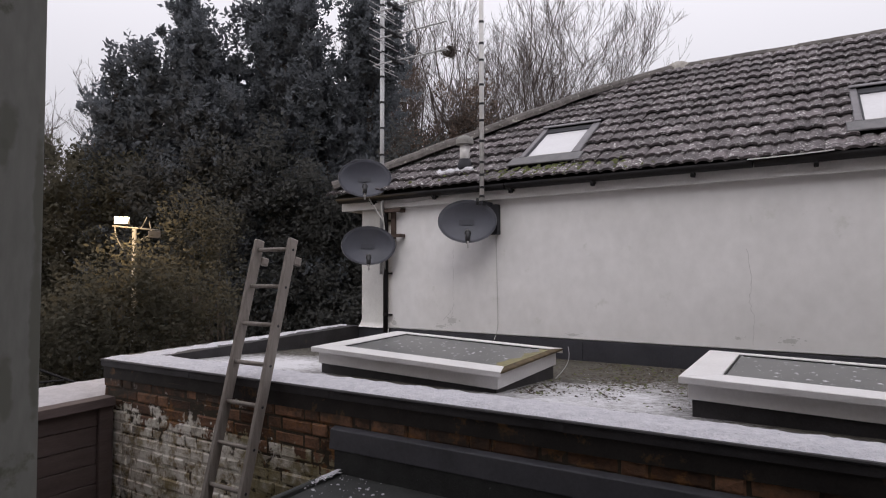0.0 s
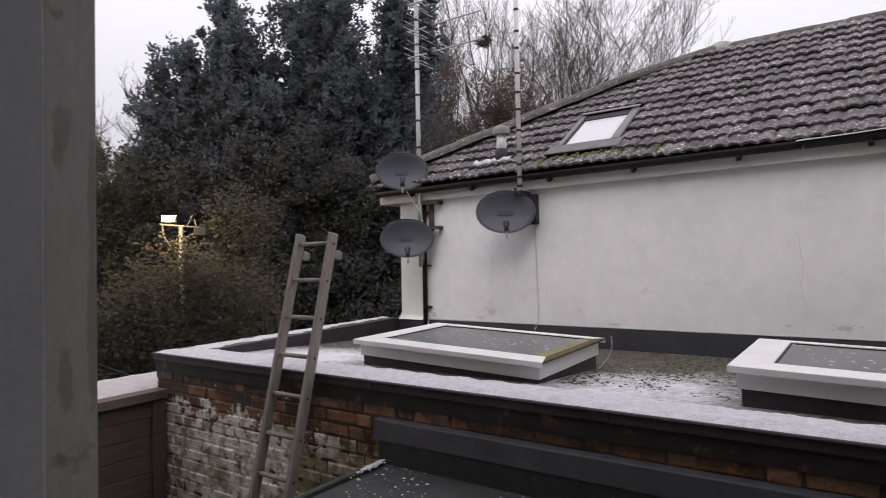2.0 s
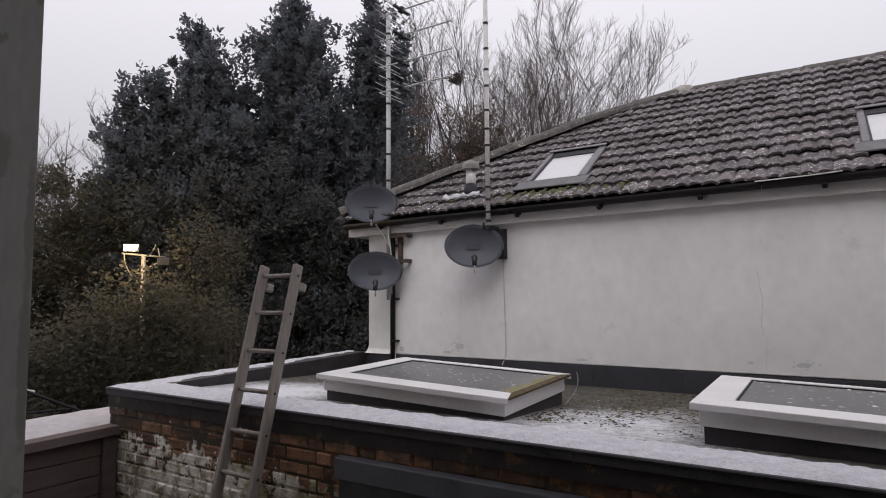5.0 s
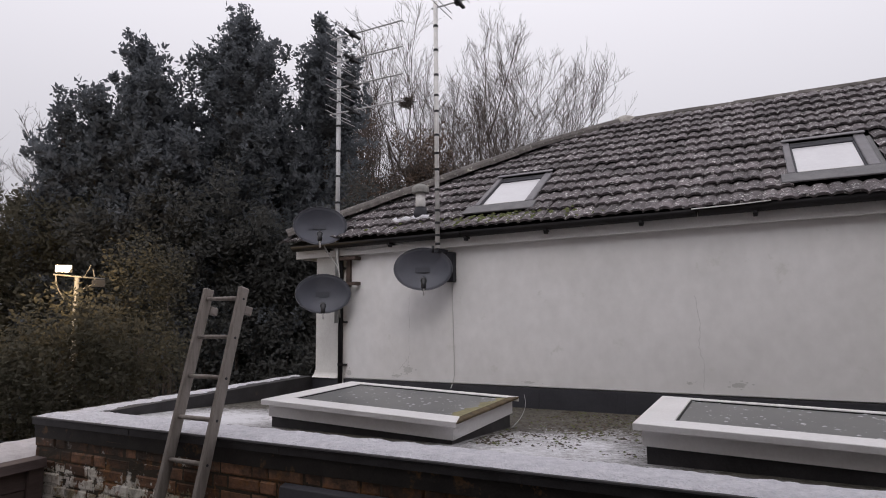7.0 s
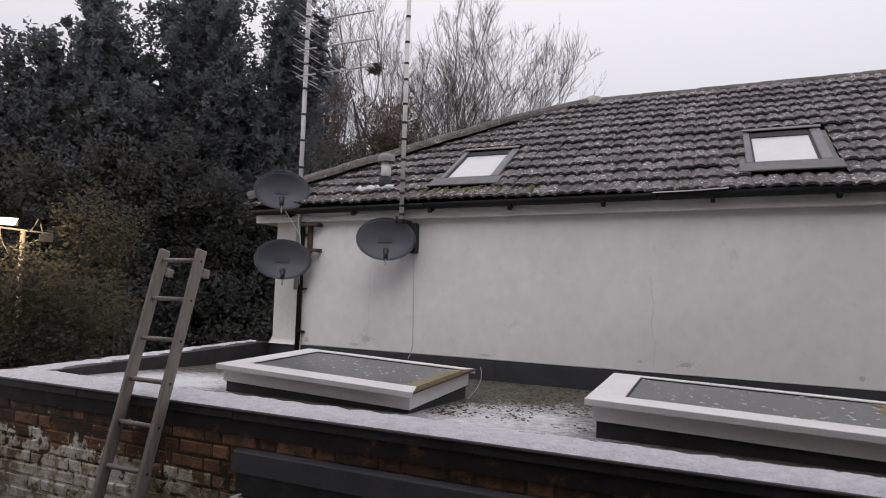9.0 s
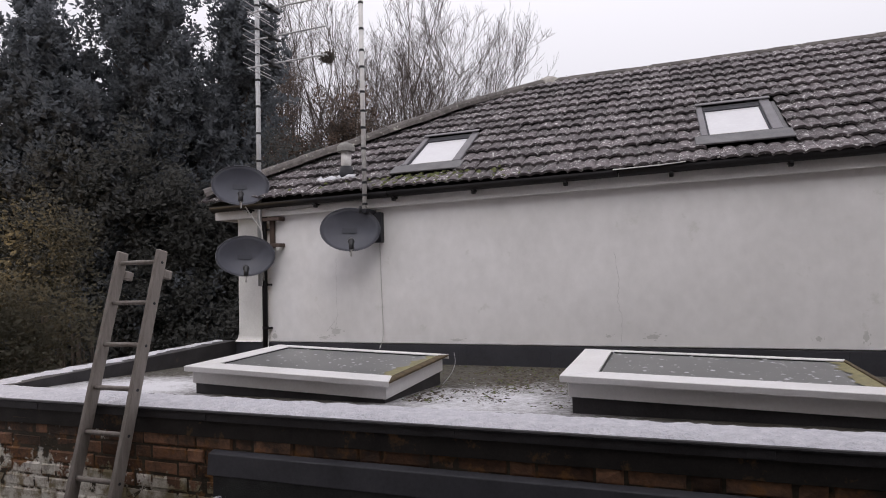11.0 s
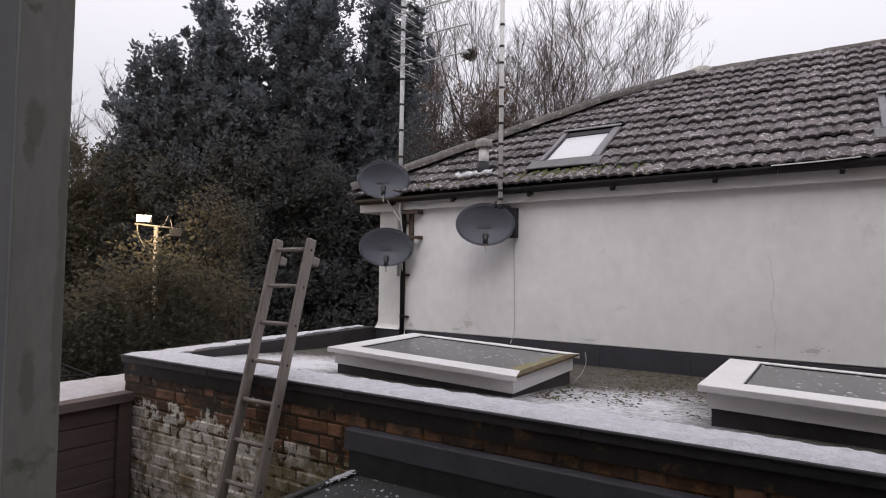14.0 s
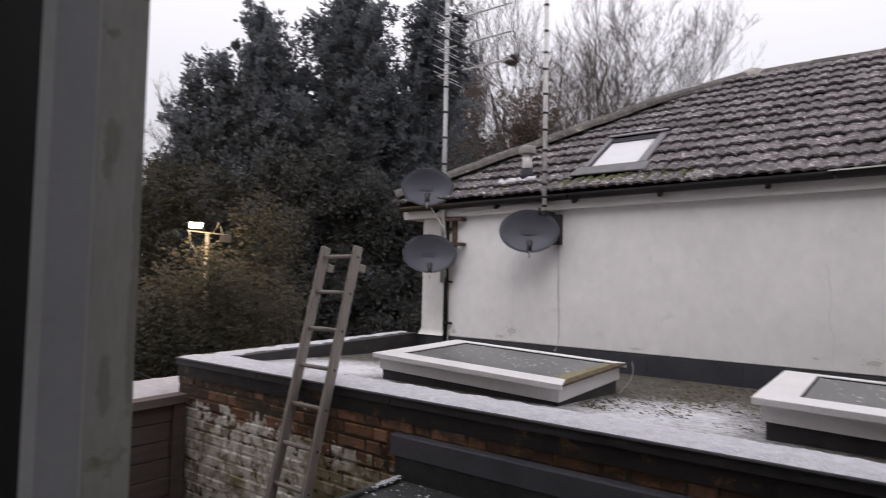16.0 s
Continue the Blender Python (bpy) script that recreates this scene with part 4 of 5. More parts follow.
        q4 = [(u0, v0), (u1, v1), (u1 + du, v1 + dv), (u0 + du, v0 + dv)]
        part("seal_shadow", Geo().hexa([at(*q, -0.015) for q in q4], [at(*q, -0.009) for q in q4]), shade_strip, pane, "black strip put in for shade")
    # algae growing in from the end rail, with a wandering edge
    v, f = [], []
    for i in range(41):
        t = mv + (1 - 2 * mv) * i / 40
        wv = (0.085 + 0.05 * noise.noise((t * 7, lu, 2)) + 0.03 * noise.noise((t * 23, lu, 5))) / lu
        v += [at(1 - mr, t, -0.011), at(1 - mr - wv, t, -0.011)]
    for i in range(40):
        f.append((2 * i, 2 * i + 1, 2 * i + 3, 2 * i + 2))
    part("algae_film", Geo().add(v, f), algae_film, pane, "greenish-yellow algae along the glass edge")
    # wet snow blobs on the pane
    rng = random.Random(len(label))
    g = Geo()
    for _ in range(240):
        u, v = rng.uniform(mu, 1 - mr), rng.uniform(mv, 1 - mv)
        p = at(u, v, -0.014)
        r = rng.choice((0.002, 0.003, 0.003, 0.004, 0.006, 0.011))
        k = 7
        ring = [(p[0] + r * rng.uniform(0.7, 1.5) * math.cos(t), p[1] + r * rng.uniform(0.6, 1.1) * math.sin(t), p[2]) for t in (2 * math.pi * s / k for s in range(k))]
        g.add(ring + [(p[0], p[1], p[2] + r * 0.35)], [(s, (s + 1) % k, k) for s in range(k)])
    s = tagged(part("snow_clump", g, snow), "melting snow spots on the roof light glazing", "snow", kind="stuff")
    return ob


roof_light([(-3.21, 2.857, 3.107), (-1.83, 2.855, 3.062), (-1.834, 3.794, 3.084), (-3.205, 3.804, 3.128)], "white-framed roof light with a green algae-stained end")
roof_light([(-0.934, 2.861, 3.122), (0.45, 2.861, 3.085), (0.45, 3.80, 3.10), (-0.933, 3.80, 3.134)], "white-framed roof light with wet grey glazing")

cable([(-1.80, 3.80, 3.085), (-1.785, 3.79, 3.02), (-1.80, 3.75, 2.95), (-1.85, 3.70, 2.885)], 0.0022, "thin pale wire hanging off the roof light corner", galv)

# loose debris and moss on the flat roof
rng = random.Random(11)
g, g2, g3 = Geo(), Geo(), Geo()
for i in range(12000):
    x, y = rng.uniform(-1.85, -0.75), rng.uniform(3.0, 4.97)
    if rng.random() < 0.35:
        x, y = rng.uniform(-4.3, 1.5), rng.uniform(3.85, 4.97)
    dens = noise.noise((x * 3.1, y * 3.1, 4)) + 0.30 * (y - 3.7)
    tgt = g
    if dens + rng.uniform(-0.35, 0.35) < 0.0:
        if rng.random() < 0.8:
            continue
        tgt = g2
    elif rng.random() < 0.2:
        tgt = g3
    r = rng.uniform(0.003, 0.008) + 0.012 * rng.random() ** 3
    r *= 0.5 if tgt is g2 else 1
    z = deck_z(y) - 0.002
    k = 5
    a0 = rng.uniform(0, 6)
    ring = [(x + r * rng.uniform(0.6, 1.5) * math.cos(a0 + a), y + r * rng.uniform(0.6, 1.5) * math.sin(a0 + a), z) for a in (2 * math.pi * s / k for s in range(k))]
    tgt.add(ring + [(x + rng.uniform(-r, r) * 0.4, y, z + r * rng.uniform(0.25, 0.75))], [(s, (s + 1) % k, k) for s in range(k)])
debris = mat("dead_leaf_debris", (0.125, 0.102, 0.080), (0.022, 0.018, 0.015), 0.9, 20, 90, 0.3, rand=0.4)
tagged(part("debris", g, debris), "dead leaves and grit scattered on the flat roof", "debris", kind="stuff")
tagged(part("snow_clump", g2, snow), "crumbs of wet snow on the flat roof", "snow", kind="stuff")
tagged(part("moss_clump", g3, moss), "small clumps of moss on the flat roof", "moss", kind="stuff")


# ---- ladder ----
def ladder():
    ob = thing("ladder", "weathered wooden ladder leaning on the parapet", "ladder")
    k = 0.25
    xl, xr = -3.248, -2.937
    up = Vector((0, k, 1)).normalized()
    nrm = Vector((0, 1, -k)).normalized()
    base = Vector((0, 2.252, 3.0))

    def m_at(x):
        return Matrix(((1, 0, 0, x), (0, nrm.y, up.y, base.y), (0, nrm.z, up.z, base.z), (0, 0, 0, 1)))

    top = (3.774 - 3.0) / up.z
    bottom = (0.0 - 3.0) / up.z + 0.012
    t1, d0, d1 = 0.030, -0.032, 0.030
    stiles = []
    for x, d in ((xl, 1), (xr, -1)):
        s = Geo().box(min(0, d * t1), d0, bottom, max(0, d * t1), d1, top, m_at(x), 0.005)
        stiles.append(part("stile", s, ladder_wood, ob))
    h = top - 0.062
    while h > bottom + 0.1:
        a = m_at(0) @ Vector((xl + 0.012, -0.004, h))
        b = m_at(0) @ Vector((xr - 0.012, -0.004, h))
        part("rung", Geo().tube([a, b], 0.0125, 10), ladder_wood, ob, "", True)
        for xx, e, st in ((xl, -1, stiles[0]), (xr, 1, stiles[1])):
            part("rung_end", Geo().tube([m_at(xx - e * 0.001) @ Vector((0, 0.0, h - 0.004)), m_at(xx + e * 0.0015) @ Vector((0, 0.0, h - 0.004))], 0.008, 8), lnb_mat, st, "dark rung end")
        h -= 0.2203
    for x in (xl + 0.004, xr - 0.030):
        part("stand_off", Geo().box(0.0, d1, top - 0.142, 0.028, d1 + 0.058, top - 0.094, m_at(x), 0.005), ladder_wood, ob, "pale wooden stand-off block")


ladder()

# ---- fence and shed beside the extension ----
ob = thing("fence", "dark brown timber fence with a capping rail", "fence")
part("post", Geo().box(-4.50, 2.16, 0, -4.43, 2.255, 2.735, c=0.006), fence_wood, ob)
part("post", Geo().box(-4.50, 0.25, 0, -4.43, 0.345, 2.735, c=0.006), fence_wood, ob)
part("cap_rail", Geo().hexa([(-4.54, 0.2, 2.66), (-4.40, 0.2, 2.66), (-4.40, 2.255, 2.69), (-4.54, 2.255, 2.69)], [(-4.53, 0.2, 2.715), (-4.41, 0.2, 2.715), (-4.41, 2.255, 2.748), (-4.53, 2.255, 2.748)]), fence_wood, ob, "", False, 0.004)
z = 0.05
while z < 2.64:
    part("board", Geo().box(-4.478, 0.2, z, -4.455 + 0.006 * math.sin(z * 40), 2.16, z + 0.122, c=0.004), fence_wood, ob)
    z += 0.126
ob = thing("shed", "low garden shed with a snow-covered roof", "shed")
part("body", Geo().box(-5.40, -0.6, 0, -4.62, 2.9, 2.66, c=0.01), fence_wood, ob)
part("roof", Geo().box(-5.45, -0.7, 2.66, -4.56, 3.0, 2.70, c=0.006), felt, ob)
tagged(part("snow", snow_strip((-5.44, -0.6), (-5.44, 2.98), (-4.57, -0.6), (-4.64, 2.98), 2.70, 2.705, 160, 0.03, 0.03, 31), thin_snow, None, "", True), "snow lying on the shed roof", "snow", kind="stuff")

ob = thing("garden_frame", "dark metal garden frame with a little snow", "frame")
part("bar", Geo().tube([(-6.62, 2.52, 2.80), (-6.42, 3.02, 2.52)], 0.014, 6), gutter_mat, ob)
part("bar", Geo().tube([(-6.62, 2.52, 2.80), (-6.60, 2.56, 0.0)], 0.014, 6), gutter_mat, ob)
part("bar", Geo().tube([(-6.60, 2.50, 2.56), (-6.45, 2.92, 2.56)], 0.010, 6), gutter_mat, ob)
part("bar", Geo().tube([(-6.42, 3.02, 2.52), (-6.42, 3.03, 0.0)], 0.014, 6), gutter_mat, ob)
part("sheet", Geo().hexa([(-6.66, 2.40, 2.76), (-6.56, 2.66, 2.73), (-6.60, 2.68, 2.73), (-6.70, 2.42, 2.76)], [(-6.66, 2.40, 2.82), (-6.56, 2.66, 2.75), (-6.60, 2.68, 2.75), (-6.70, 2.42, 2.82)]), snow, ob, "snow-dusted top sheet")

# ---- floodlight on a post ----
dull_steel = mat("dull_steel", (0.20, 0.19, 0.18), (0.12, 0.115, 0.11), 0.6)
LC, LR, LF = Vector((-8.42, 4.58, 4.282)), Vector((0.50, 0.866, 0.0)), Vector((-0.866, 0.50, 0.0))


def lamp_at(a, z, d=0.0):
    """A point a metres along the cross arm, z above the lens centre, d behind it."""
    p = LC + LR * a + LF * d
    return (p.x, p.y, p.z + z)


ob = thing("floodlight", "lit floodlight on a pale post among the trees", "street lamp")
px_, py_ = lamp_at(0.16, 0, 0.06)[:2]
part("post", Geo().tube([(px_, py_, 0), (px_, py_, 4.17)], 0.030, 10), dull_steel, ob, "", True)
part("cross_arm", Geo().tube([lamp_at(-0.11, -0.078, 0.05), lamp_at(0.48, -0.125, 0.05)], 0.013, 8), dull_steel, ob, "", True)
part("stay", Geo().tube([lamp_at(0.06, -0.46, 0.05), lamp_at(-0.03, -0.30, 0.03), lamp_at(-0.07, -0.20, 0.02), lamp_at(-0.08, -0.08, 0.03)], 0.008, 6), dull_steel, ob)
part("stay", Geo().tube([lamp_at(0.22, -0.27, 0.05), lamp_at(0.34, -0.20, 0.04), lamp_at(0.37, -0.12, 0.04)], 0.008, 6), dull_steel, ob)
part("stay", Geo().tube([lamp_at(0.24, -0.10, 0.05), lamp_at(0.29, 0.0, 0.03), lamp_at(0.31, 0.06, 0.04)], 0.007, 6).tube([lamp_at(0.36, -0.10, 0.04), lamp_at(0.34, 0.0, 0.05)], 0.007, 6), dull_steel, ob)
spare = Geo().hexa([lamp_at(a, -0.235, d) for a, d in ((0.33, 0.0), (0.49, 0.0), (0.49, 0.09), (0.33, 0.09))], [lamp_at(a, -0.135, d) for a, d in ((0.33, 0.0), (0.49, 0.0), (0.49, 0.09), (0.33, 0.09))])
part("unlit_head", spare, dark_alu, ob, "second lamp head, unlit", False, 0.006)
hb = [(-0.095, 0.012), (0.105, 0.012), (0.075, 0.12), (-0.065, 0.12)]
housing = part("lamp_housing", Geo().hexa([lamp_at(a, -0.055, d) for a, d in hb], [lamp_at(a, 0.052, d) for a, d in hb]), dark_alu, ob, "", False, 0.006)
lamp_mat = bpy.data.materials.new("lamp_glow")
lamp_mat.use_nodes = True
lb = lamp_mat.node_tree.nodes["Principled BSDF"]
lb.inputs["Emission Color"].default_value, lb.inputs["Emission Strength"].default_value = (1.0, 0.82, 0.55, 1), 9
ln = [(-0.085, -0.008), (0.065, -0.008), (0.065, 0.011), (-0.085, 0.011)]
part("lens", Geo().hexa([lamp_at(a, -0.045, d) for a, d in ln], [lamp_at(a + 0.03 * (a > 0), 0.042, d) for a, d in ln]), lamp_mat, housing, "glowing warm lens")
ld = bpy.data.lights.new("floodlight_glow", "POINT")
ld.energy, ld.color, ld.shadow_soft_size = 50, (1.0, 0.70, 0.36), 0.08
new("floodlight_glow", ld).location = lamp_at(-0.06, 0.0, -0.38)


# ---- trees ----
def leaf_mesh(name, pos, size, material, rng, droop=0.4):
    """Many small pointed leaves, one rhombus folded along its rib each."""
    n = len(pos)
    d = rng.normal(size=(n, 3))
    d[:, 2] = d[:, 2] * 0.6 + droop
    d /= np.linalg.norm(d, axis=1)[:, None]
    q = rng.normal(size=(n, 3))
    s = np.cross(d, q)
    s /= np.linalg.norm(s, axis=1)[:, None] + 1e-9
    nn = np.cross(d, s)
    L = (size * rng.uniform(0.6, 1.4, n))[:, None]
    v = np.empty((n, 4, 3))
    v[:, 0], v[:, 2] = pos, pos + d * L
    v[:, 1] = pos + d * L * 0.45 + s * L * 0.26 + nn * L * 0.06
    v[:, 3] = pos + d * L * 0.45 - s * L * 0.26 + nn * L * 0.06
    me = bpy.data.meshes.new(name)
    me.vertices.add(4 * n)
    me.vertices.foreach_set("co", v.reshape(-1))
    me.loops.add(4 * n)
    me.loops.foreach_set("vertex_index", np.arange(4 * n, dtype=np.int32))
    me.polygons.add(n)
    me.polygons.foreach_set("loop_start", np.arange(0, 4 * n, 4, dtype=np.int32))
    me.update(calc_edges=True)
    me.materials.append(material)
    return me


def clumps(centres, radii, per, rng, tall=1.5):
    out = []
    for c, r in zip(centres, radii):
        p = rng.normal(size=(per, 3))
        p /= np.linalg.norm(p, axis=1)[:, None]
        p *= (rng.uniform(0.05, 1, per) ** 0.5)[:, None] * r
        p[:, 2] *= tall
        out.append(p + c)
    return np.concatenate(out)


def evergreen(x, y, h, r, z0, count, per, size, material, seed, label, tall=1.6):
    """A tall dense evergreen: plumes of leaves round leaning limbs, widest near its foot."""
    rng = np.random.default_rng(seed)
    ob = thing("evergreen_tree", label, "tree", "evergreen trees", at=(x, y, 0))
    g = Geo().tube([(0, 0, 0), (0.05, 0.03, h * 0.5), (0, 0, h * 0.93)], 0.17, 8, 0.02)
    # several leaders share one crown, so its top is uneven
    lead_n = 6
    la = rng.uniform(0, 2 * np.pi, lead_n)
    lr = r * rng.uniform(0.3, 0.75, lead_n)
    lh = h - 1.2 * lr - rng.uniform(0.0, 0.35, lead_n)
    lr[0], lh[0] = 0, h
    pick = rng.choice(lead_n, count, p=[0.3] + [0.14] * 5)
    zz = rng.uniform(0, 1, count) ** 0.9
    z = z0 + (lh[pick] - z0) * zz
    ang = rng.uniform(0, 2 * np.pi, count)
    prof = r * 0.72 * (1 - zz) ** 0.5 + 0.03
    lump = np.array([1 + 0.8 * noise.noise((math.cos(a) * 1.3 + seed * 5 + k, math.sin(a) * 1.3, q * 1.3)) + 0.6 * noise.noise((math.cos(a) * 3 + seed, math.sin(a) * 3, q * 3.1)) for a, q, k in zip(ang, z, pick)])
    rad = prof * (rng.uniform(0.1, 1.0, count) ** 0.5) * lump
    tips = rng.integers(0, count, count // 6)
    z[tips] += rng.uniform(0.1, 0.6, len(tips)) * (1 - zz[tips]) ** 0.3
    rad[tips] *= 1.15
    cx = np.cos(ang) * rad + np.cos(la[pick]) * lr[pick] * (0.4 + 0.6 * zz)
    cy = np.sin(ang) * rad + np.sin(la[pick]) * lr[pick] * (0.4 + 0.6 * zz)
    cen = np.stack([cx, cy, z], 1)
    for i in range(0, count, max(1, count // 60)):
        g.tube([(0, 0, max(0.5, z[i] - 0.9)), (cx[i] * 0.5, cy[i] * 0.5, z[i] - 0.35), (cx[i], cy[i], z[i])], 0.035, 5, 0.006)
    part("trunk", g, bark, ob)
    rr = rng.uniform(0.08, 0.27, count) * (1 - 0.42 * zz)
    pos = clumps(cen, rr, per, rng, tall)
    crown = new("crown", leaf_mesh("crown", pos, size, material, rng))
    crown.parent = ob
    # sprigs that stand out round the crown
    k = count * 2
    pk = rng.integers(0, count, k)
    out = np.stack([cx[pk], cy[pk], np.zeros(k)], 1)
    out /= np.linalg.norm(out, axis=1)[:, None] + 0.05
    sc = cen[pk] + out * rng.uniform(0.05, 0.45, k)[:, None]
    sc[:, 2] += rng.uniform(0.0, 0.35, k)
    sprig = new("crown", leaf_mesh("crown", clumps(sc, rng.uniform(0.05, 0.11, k), 15, rng, 1.5), 0.095, material, rng, 0.7))
    sprig.parent = ob
    return ob


TREES = (
    (-10.24, 6.83, 8.62, 0.80, 600, "tall dense dark evergreen tree with feathery tips"),
    (-10.55, 6.40, 8.05, 0.55, 210, "dark evergreen tree, shorter than its neighbour"),
    (-10.87, 5.88, 7.25, 0.48, 250, "dark evergreen tree at the edge of the row"),
    (-9.15, 8.20, 9.55, 0.86, 850, "tallest dark evergreen tree of the row"),
    (-7.95, 9.28, 9.50, 0.70, 640, "slender dark evergreen tree beside the roof"),
    (-8.55, 8.75, 7.3, 0.95, 520, "dark evergreen tree filling the row"),
    (-9.75, 7.42, 7.45, 0.8, 560, "dark evergreen tree between taller ones"),
)
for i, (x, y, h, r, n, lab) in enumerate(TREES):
    evergreen(x, y, h, r, 1.2, n, 105, 0.078, leaf_hazed, i + 1, lab)


def hedge(pts, width, z0, z1, count, per, size, material, seed, label, name="hedge"):
    """A tall loose hedge along pts."""
    rng = np.random.default_rng(seed)
    ob = thing(name, label, "hedge")
    P = np.array(pts, float)
    seg = np.linalg.norm(np.diff(P, axis=0), axis=1)
    cum = np.concatenate([[0], np.cumsum(seg)])
    s = rng.uniform(0, cum[-1], count)
    cx, cy = np.interp(s, cum, P[:, 0]), np.interp(s, cum, P[:, 1])
    zt = z1 * (1 + 0.10 * np.sin(s * 2.1 + seed) + 0.06 * np.sin(s * 5.3))
    z = z0 + (zt - z0) * rng.uniform(0, 1, count) ** 0.8
    off = rng.uniform(-1, 1, count)
    cx, cy = cx + off * width, cy + rng.uniform(-1, 1, count) * width
    g = Geo()
    for i in range(0, count, max(1, count // 70)):
        g.tube([(cx[i] * 0.98, cy[i], 0), (cx[i], cy[i] + 0.1, z[i] * 0.35), (cx[i] + 0.1, cy[i], z[i] * 0.7)], 0.035, 5, 0.008)
    tagged(part("stem_mass", g, bark, ob), kind="stuff")
    pos = clumps(np.stack([cx, cy, z], 1), rng.uniform(0.16, 0.36, count), per, rng, 1.2)
    crown = new("foliage", leaf_mesh("foliage", pos, size, material, rng))
    crown.parent = ob


hedge([(-13.5, 0.5), (-11.8, 4.6), (-10.2, 7.0)], 0.7, 0.3, 5.3, 1250, 95, 0.085, leaf_hedge, 21, "tall unkempt olive-green hedge in winter")
hedge([(-10.4, 5.8), (-8.8, 7.4), (-7.2, 9.0), (-6.6, 9.8)], 0.5, 0.2, 5.5, 900, 95, 0.085, leaf_shaded, 22, "shrubs under the evergreen trees, leaf colour darkened for shade")
hedge([(-7.5, 2.6), (-7.55, 4.0), (-7.35, 5.3)], 0.28, 0.2, 3.42, 420, 90, 0.06, leaf_hedge, 23, "lamplit straggling hedge round the post")
hedge([(-8.30, 5.10), (-8.0, 5.5), (-7.8, 5.9)], 0.16, 3.0, 4.25, 60, 60, 0.055, leaf_hedge, 25, "lamplit sprigs of ivy beside the lamp post")
hedge([(-12.5, 13.5), (-10.6, 15.2), (-8.9, 16.2)], 0.9, 2.5, 8.3, 560, 70, 0.10, leaf_brown, 24, "brown-leaved beech hedge beyond the roof")


def bare_tree(x, y, h, spread, stems, seed, label, thick=0.10, lean=(0, 0)):
    """A leafless tree: upright stems that fork again and again into fine twigs."""
    rng = random.Random(seed)
    ob = thing("bare_tree", label, "tree", "bare winter trees", at=(x, y, 0))
    limbs, twigs = Geo(), Geo()

    def grow(p, d, length, r, level):
        n = 5 if level > 1 else 3
        pts = [p]
        for i in range(n):
            d = (d + Vector((rng.uniform(-1, 1), rng.uniform(-1, 1), rng.uniform(-0.35, 0.6))) * 0.15).normalized()
            pts.append(pts[-1] + d * (length / n))
        (limbs if r > 0.02 else twigs).tube(pts, r, 5 if r > 0.03 else 3, max(r * 0.45, 0.003), caps=False)
        if level == 0:
            return
        kids = (5, 6, 6, 5)[level - 1]
        for j in range(kids):
            t = 0.18 + 0.80 * (j + rng.random()) / kids
            k = min(n - 1, int(t * n))
            q = pts[k].lerp(pts[k + 1], t * n - k)
            dd = (d + Vector((rng.uniform(-1, 1), rng.uniform(-1, 1), rng.uniform(-0.1, 0.7))) * 0.80).normalized()
            grow(q, dd, length * rng.uniform(0.40, 0.62) * (1.15 - 0.4 * t), max(r * 0.46, 0.0042), level - 1)

    limbs.tube([(0, 0, 0), (0, 0, h * 0.2)], thick * 1.5, 8, thick)
    for s in range(stems):
        a = 2 * math.pi * s / stems + rng.uniform(-0.4, 0.4)
        d = Vector((math.cos(a) * spread + lean[0], math.sin(a) * spread + lean[1], 1)).normalized()
        grow(Vector((0, 0, h * rng.uniform(0.10, 0.2))), d, h * rng.uniform(0.66, 0.84), thick * rng.uniform(0.45, 0.75), 4)
    part("trunk", limbs, bark, ob, "", True)
    tagged(part("twig_mass", twigs, twig, ob), kind="stuff")
    return ob


bare_tree(-12.4, 16.0, 9.3, 0.30, 5, 1, "leafless tree of upright grey-brown branches", 0.08)
bare_tree(-11.2, 17.2, 10.2, 0.30, 5, 2, "tall leafless tree with a dense crown of twigs", 0.085)
bare_tree(-9.9, 17.6, 10.9, 0.30, 5, 3, "leafless tree with fine upright twigs", 0.085)
bare_tree(-8.4, 18.4, 11.0, 0.30, 5, 8, "leafless tree among its like", 0.085)
bare_tree(-7.25, 19.0, 10.6, 0.32, 5, 4, "leafless tree with a slender crown", 0.08)
bare_tree(-6.6, 19.6, 7.7, 0.26, 5, 7, "leafless tree thinning out beside the ridge", 0.075)
bare_tree(-18.6, 9.2, 5.6, 0.34, 6, 10, "low leafless tree behind the hedge", 0.07)
bare_tree(-17.6, 9.2, 6.1, 0.32, 7, 9, "small leafless tree beside the evergreens", 0.07)
bare_tree(-23.5, 10.6, 8.6, 0.3, 4, 5, "far leafless tree above the hedge", 0.12)
bare_tree(-24.5, 7.9, 8.3, 0.3, 4, 6, "far leafless tree beyond the garden", 0.12)
# a dark bird's nest in the fork
rng = random.Random(8)
g = Geo()
for i in range(260):
    a, b, r = rng.uniform(0, 6.28), rng.uniform(-1.2, 1.2), rng.uniform(0.05, 0.24)
    p = Vector((math.cos(a) * math.cos(b) * r, math.sin(a) * math.cos(b) * r, math.sin(b) * r * 0.8))
    q = p + Vector((rng.uniform(-1, 1), rng.uniform(-1, 1), rng.uniform(-0.5, 0.5))) * 0.18
    g.tube([p, q], 0.012, 3)
nest = tagged(part("birds_nest", g, bark), "dark twig nest high in a bare tree", "nest")
nest.location = (-10.45, 16.6, 10.75)

# ---- roof tiles, ridge and hip ----
GAUGE, TW = 0.2275, 0.208


# height of the tile over one roll: pan, steep side, broad crown
PROFILE = (0.003, 0.004, 0.014, 0.0175, 0.0185, 0.019, 0.0185, 0.012)


